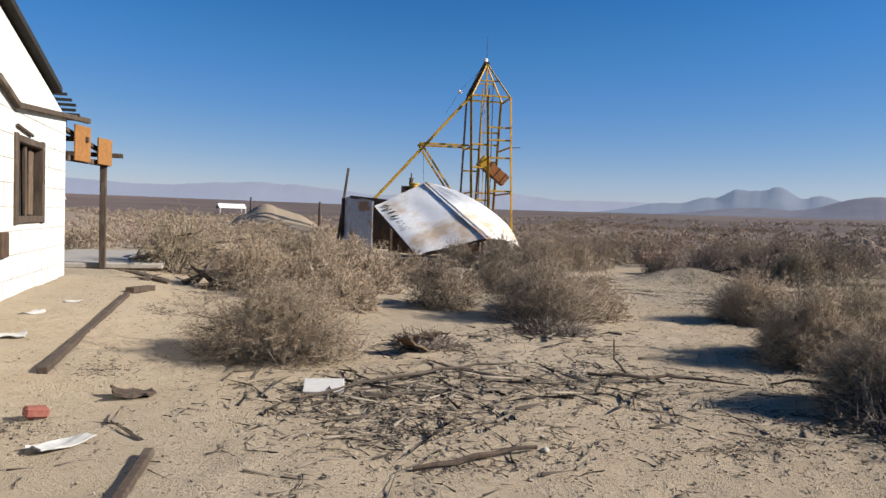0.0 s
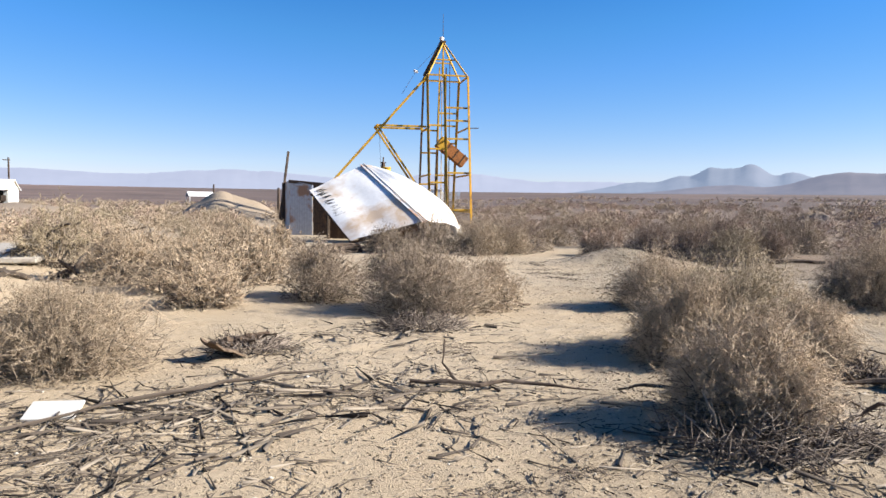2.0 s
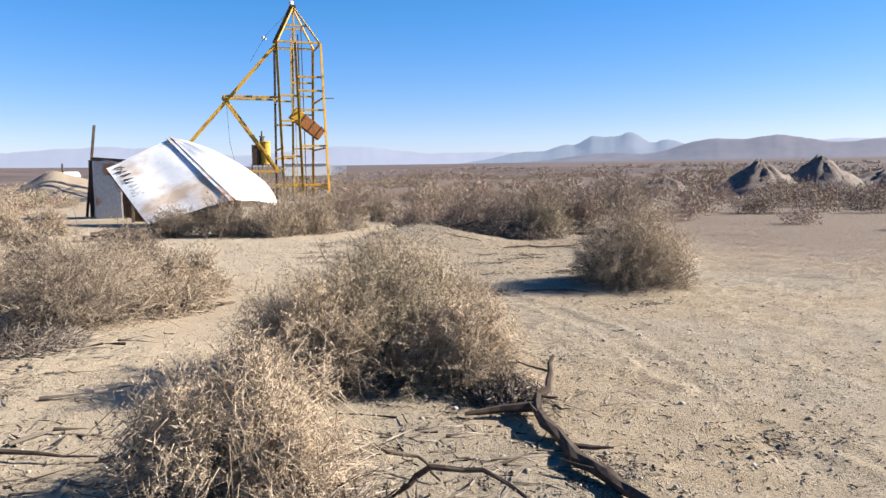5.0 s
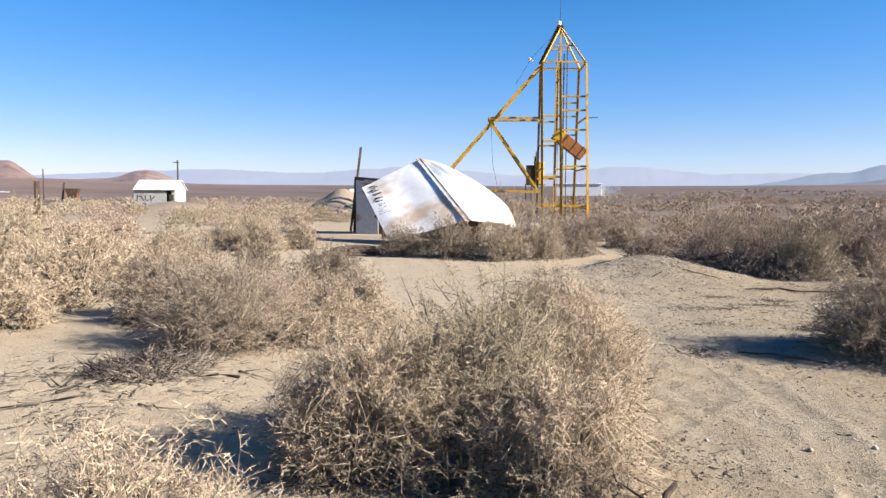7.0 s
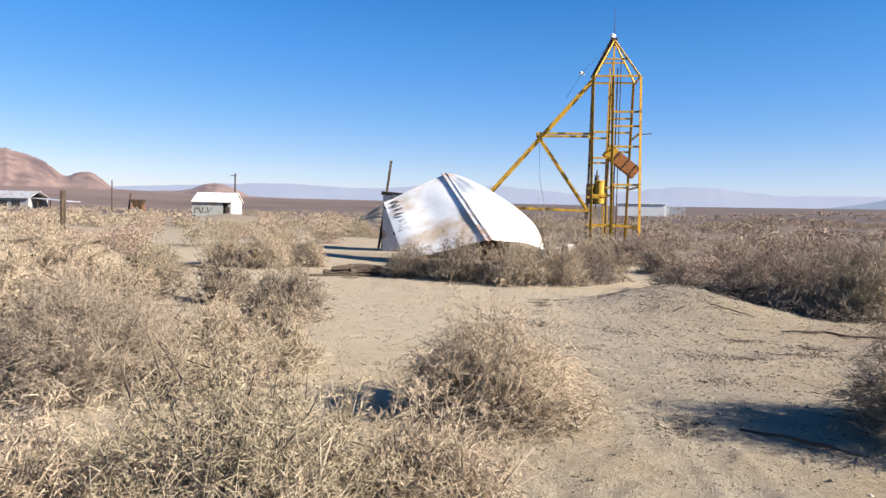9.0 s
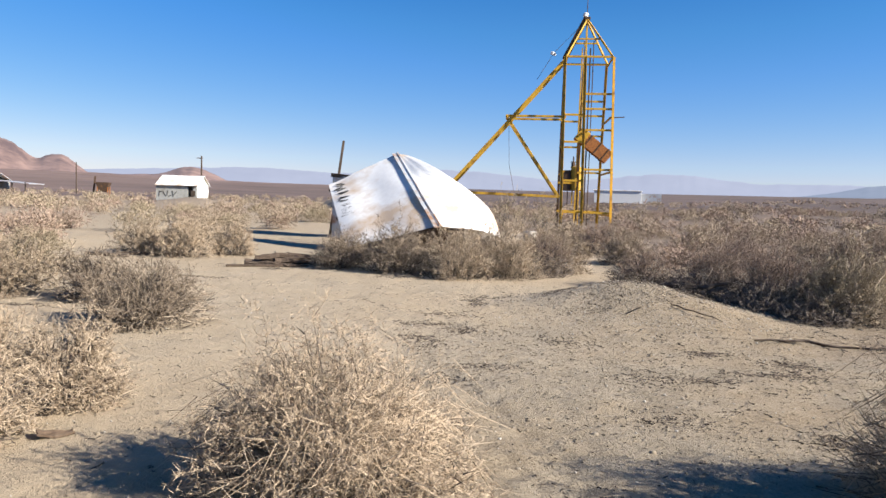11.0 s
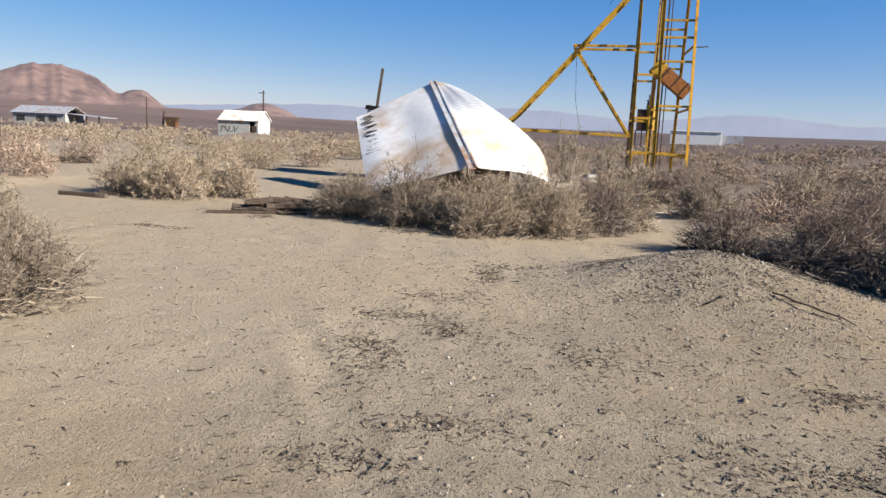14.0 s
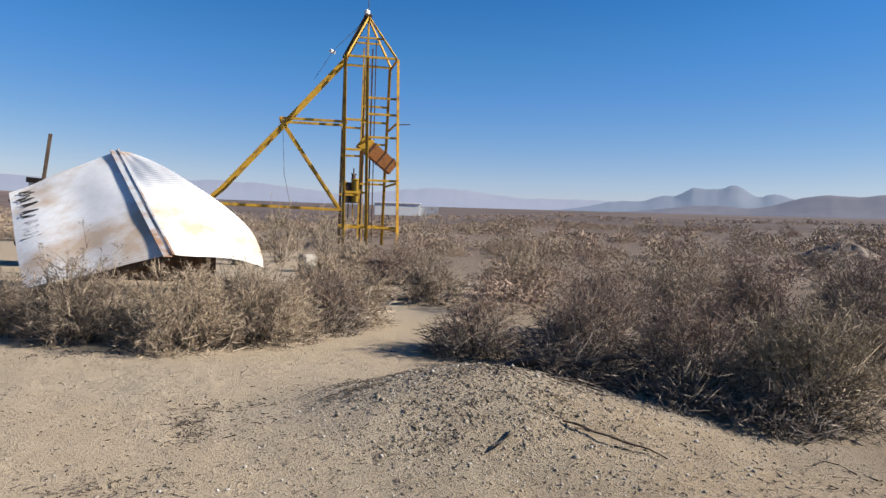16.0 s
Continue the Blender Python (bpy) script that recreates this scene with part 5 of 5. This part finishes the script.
def sticks(count, seed, areas, size, thick, mat, label, clusters=0.0):
    """Loose dead sticks and splinters, past counting."""
    g = np.random.default_rng(seed)
    A, B, R = [], [], []
    areas = list(areas) + [(g.normal(x, sx), g.normal(y, sy), g.uniform(0.06, 0.28), g.uniform(0.05, 0.2), clusters / 70) for x, y, sx, sy, _ in [areas[k % len(areas)] for k in range(70)]] if clusters else areas
    weights = np.array([w for *_, w in areas], dtype=float)
    for k in g.choice(len(areas), count, p=weights / weights.sum()):
        x0, y0, sx, sy, _ = areas[k]
        x, y = g.normal(x0, sx), g.normal(y0, sy)
        n = min(size[1], size[0] * math.exp(abs(g.normal(0, 0.8))))
        a = g.normal(0.15, 1.25)
        r = g.uniform(*thick) * (0.6 + n)
        p = np.array(lie(x, y, r * 0.6))
        for step in (0, 1):
            q = p + np.array([math.cos(a), math.sin(a), 0]) * n / 2
            q[2] = hummock(q[0], q[1]) + r * 0.6 + abs(g.normal(0, 0.02)) * min(1, n * 3)
            over = (q - p) * (0.12 if step == 0 else 0)
            A.append(p), B.append(q + over), R.append(r * (1 if step == 0 else 0.8))
            p = q
            a += g.normal(0, 0.5)
    v, t = cones(np.array(A), np.array(B), np.array(R))
    tagged(new("stick_litter", mesh_np("stick_litter", v, t, mat)), label, "litter", kind="stuff")


sticks(2500, 3, ((1.5, 5.3, 0.45, 0.45, 4.5), (2.1, 6.1, 0.8, 0.3, 3), (3.9, 5.8, 0.6, 0.5, 2.2), (3.2, 6.9, 0.9, 0.5, 1.2), (5.4, 4.0, 0.7, 0.5, 3.5), (4.3, 8.2, 0.6, 0.35, 2.0), (2.6, 7.6, 0.5, 0.3, 1.2), (1.6, 4.2, 1.2, 0.7, 2.0), (7.4, 5.1, 0.35, 0.25, 0.8), (6.6, 4.4, 0.5, 0.4, 1.0), (13.2, 16.2, 0.9, 0.5, 1.5), (14.2, 13.6, 0.8, 0.5, 0.8), (0.2, 17.8, 0.9, 0.6, 1)), (0.09, 0.8), (0.004, 0.011), DEAD, "grey and brown dead sticks littering the sand")
sticks(21000, 4, ((3, 5, 2.4, 2.0, 4), (6, 4, 2.5, 1.6, 3), (9.5, 10.5, 2.2, 2.8, 3), (10.5, 14, 2.2, 1.8, 2), (12.5, 12, 1.6, 1.6, 2), (6, 17, 3.5, 3.0, 1.2), (11.4, 16.1, 0.6, 0.5, 0.8), (0, 10, 1.2, 4, 1)), (0.018, 0.12), (0.004, 0.011), CRUMB, "dark twig crumbs and bark scattered on sand", 22.0)


sticks(260, 13, ((1.6, 5.2, 0.5, 0.45, 5), (2.4, 5.7, 0.7, 0.35, 4), (3.9, 5.7, 0.7, 0.45, 3), (3.0, 4.6, 1.0, 0.5, 2), (5.3, 4.1, 0.7, 0.45, 3), (4.4, 8.3, 0.6, 0.35, 2), (7.4, 5.1, 0.35, 0.25, 1), (13.3, 16.1, 0.9, 0.5, 1.5), (0.2, 17.8, 0.9, 0.6, 1)), (0.2, 0.8), (0.009, 0.018), DEAD, "broken dead branches and bark strewn over the sand")


def stones(count, seed):
    g = np.random.default_rng(seed)
    octa = np.array([(1, 0, 0), (0, 1, 0), (-1, 0, 0), (0, -1, 0), (0, 0, 0.8), (0, 0, -0.5)], dtype=float)
    tri = np.array([(0, 1, 4), (1, 2, 4), (2, 3, 4), (3, 0, 4), (1, 0, 5), (2, 1, 5), (3, 2, 5), (0, 3, 5)])
    sets = []
    spots = ((9.5, 11, 2.5, 3.0), (11.7, 15.6, 0.9, 0.7), (4, 4.5, 3, 1.8), (8.5, 4, 2.0, 1.4), (6.5, 16, 3, 3), (12.2, 14.6, 1.0, 0.6))
    for k in range(count):
        x0, y0, sx, sy = spots[k % len(spots)]
        x, y = g.normal(x0, sx), g.normal(y0, sy)
        r = 0.005 * math.exp(abs(g.normal(0, 0.5)))
        v = octa * g.uniform(0.6, 1.3, (6, 3)) * r
        v = v @ np.array(Matrix.Rotation(g.uniform(0, 6.3), 3, "Z"))
        sets.append((v + np.array(lie(x, y, r * 0.2)), tri))
    v, t = merge(sets)
    tagged(new("gravel", mesh_np("gravel", v, t, GRAVEL)), "pale and brown gravel scattered on the sand", "gravel", kind="stuff")


GRAVEL = twig_material("gravel", (0.166, 0.131, 0.100), (0.310, 0.262, 0.200), (0.483, 0.448, 0.393))
stones(12000, 8)


def clods(count, seed, spots):
    """Lumps of dry soil and small rocks."""
    g = np.random.default_rng(seed)
    ring = np.array([(math.cos(k * 1.0472), math.sin(k * 1.0472), 0.0) for k in range(6)] + [(0.6 * math.cos(k * 1.0472 + 0.5), 0.6 * math.sin(k * 1.0472 + 0.5), 0.5) for k in range(6)] + [(0, 0, 0.65)])
    tri = [(k, (k + 1) % 6, 6 + k) for k in range(6)] + [((k + 1) % 6, 6 + (k + 1) % 6, 6 + k) for k in range(6)] + [(6 + k, 6 + (k + 1) % 6, 12) for k in range(6)]
    tri = np.array(tri)
    weights = np.array([w for *_, w in spots], dtype=float)
    sets = []
    for k in g.choice(len(spots), count, p=weights / weights.sum()):
        x0, y0, sx, sy, _ = spots[k]
        x, y = g.normal(x0, sx), g.normal(y0, sy)
        r = min(0.03, 0.007 * math.exp(abs(g.normal(0, 0.55))))
        v = ring * g.uniform(0.7, 1.25, (13, 3)) * r * g.uniform(0.7, 1.3, 3)
        v = v @ np.array(Matrix.Rotation(g.uniform(0, 6.3), 3, "Z"))
        sets.append((v + np.array(lie(x, y, -r * 0.15)), tri))
    v, t = merge(sets)
    tagged(new("soil_clods", mesh_np("soil_clods", v, t, CLOD)), "dry clods of tan soil and small rocks on sand", "soil", kind="stuff")


CLOD = twig_material("dry_soil_clod", (0.167, 0.127, 0.084), (0.248, 0.195, 0.131), (0.310, 0.261, 0.193))
clods(4800, 21, ((11.9, 15.6, 0.75, 0.6, 4), (12.5, 14.9, 0.8, 0.5, 2), (2.2, 5.0, 1.4, 0.8, 4), (5.0, 4.2, 1.6, 0.9, 5), (9.6, 10.8, 1.3, 1.6, 2.5), (11.0, 12.5, 1.3, 1.2, 2), (8.2, 4.0, 1.2, 0.8, 1.5), (10.2, 14.0, 1.4, 1.0, 1.5)))
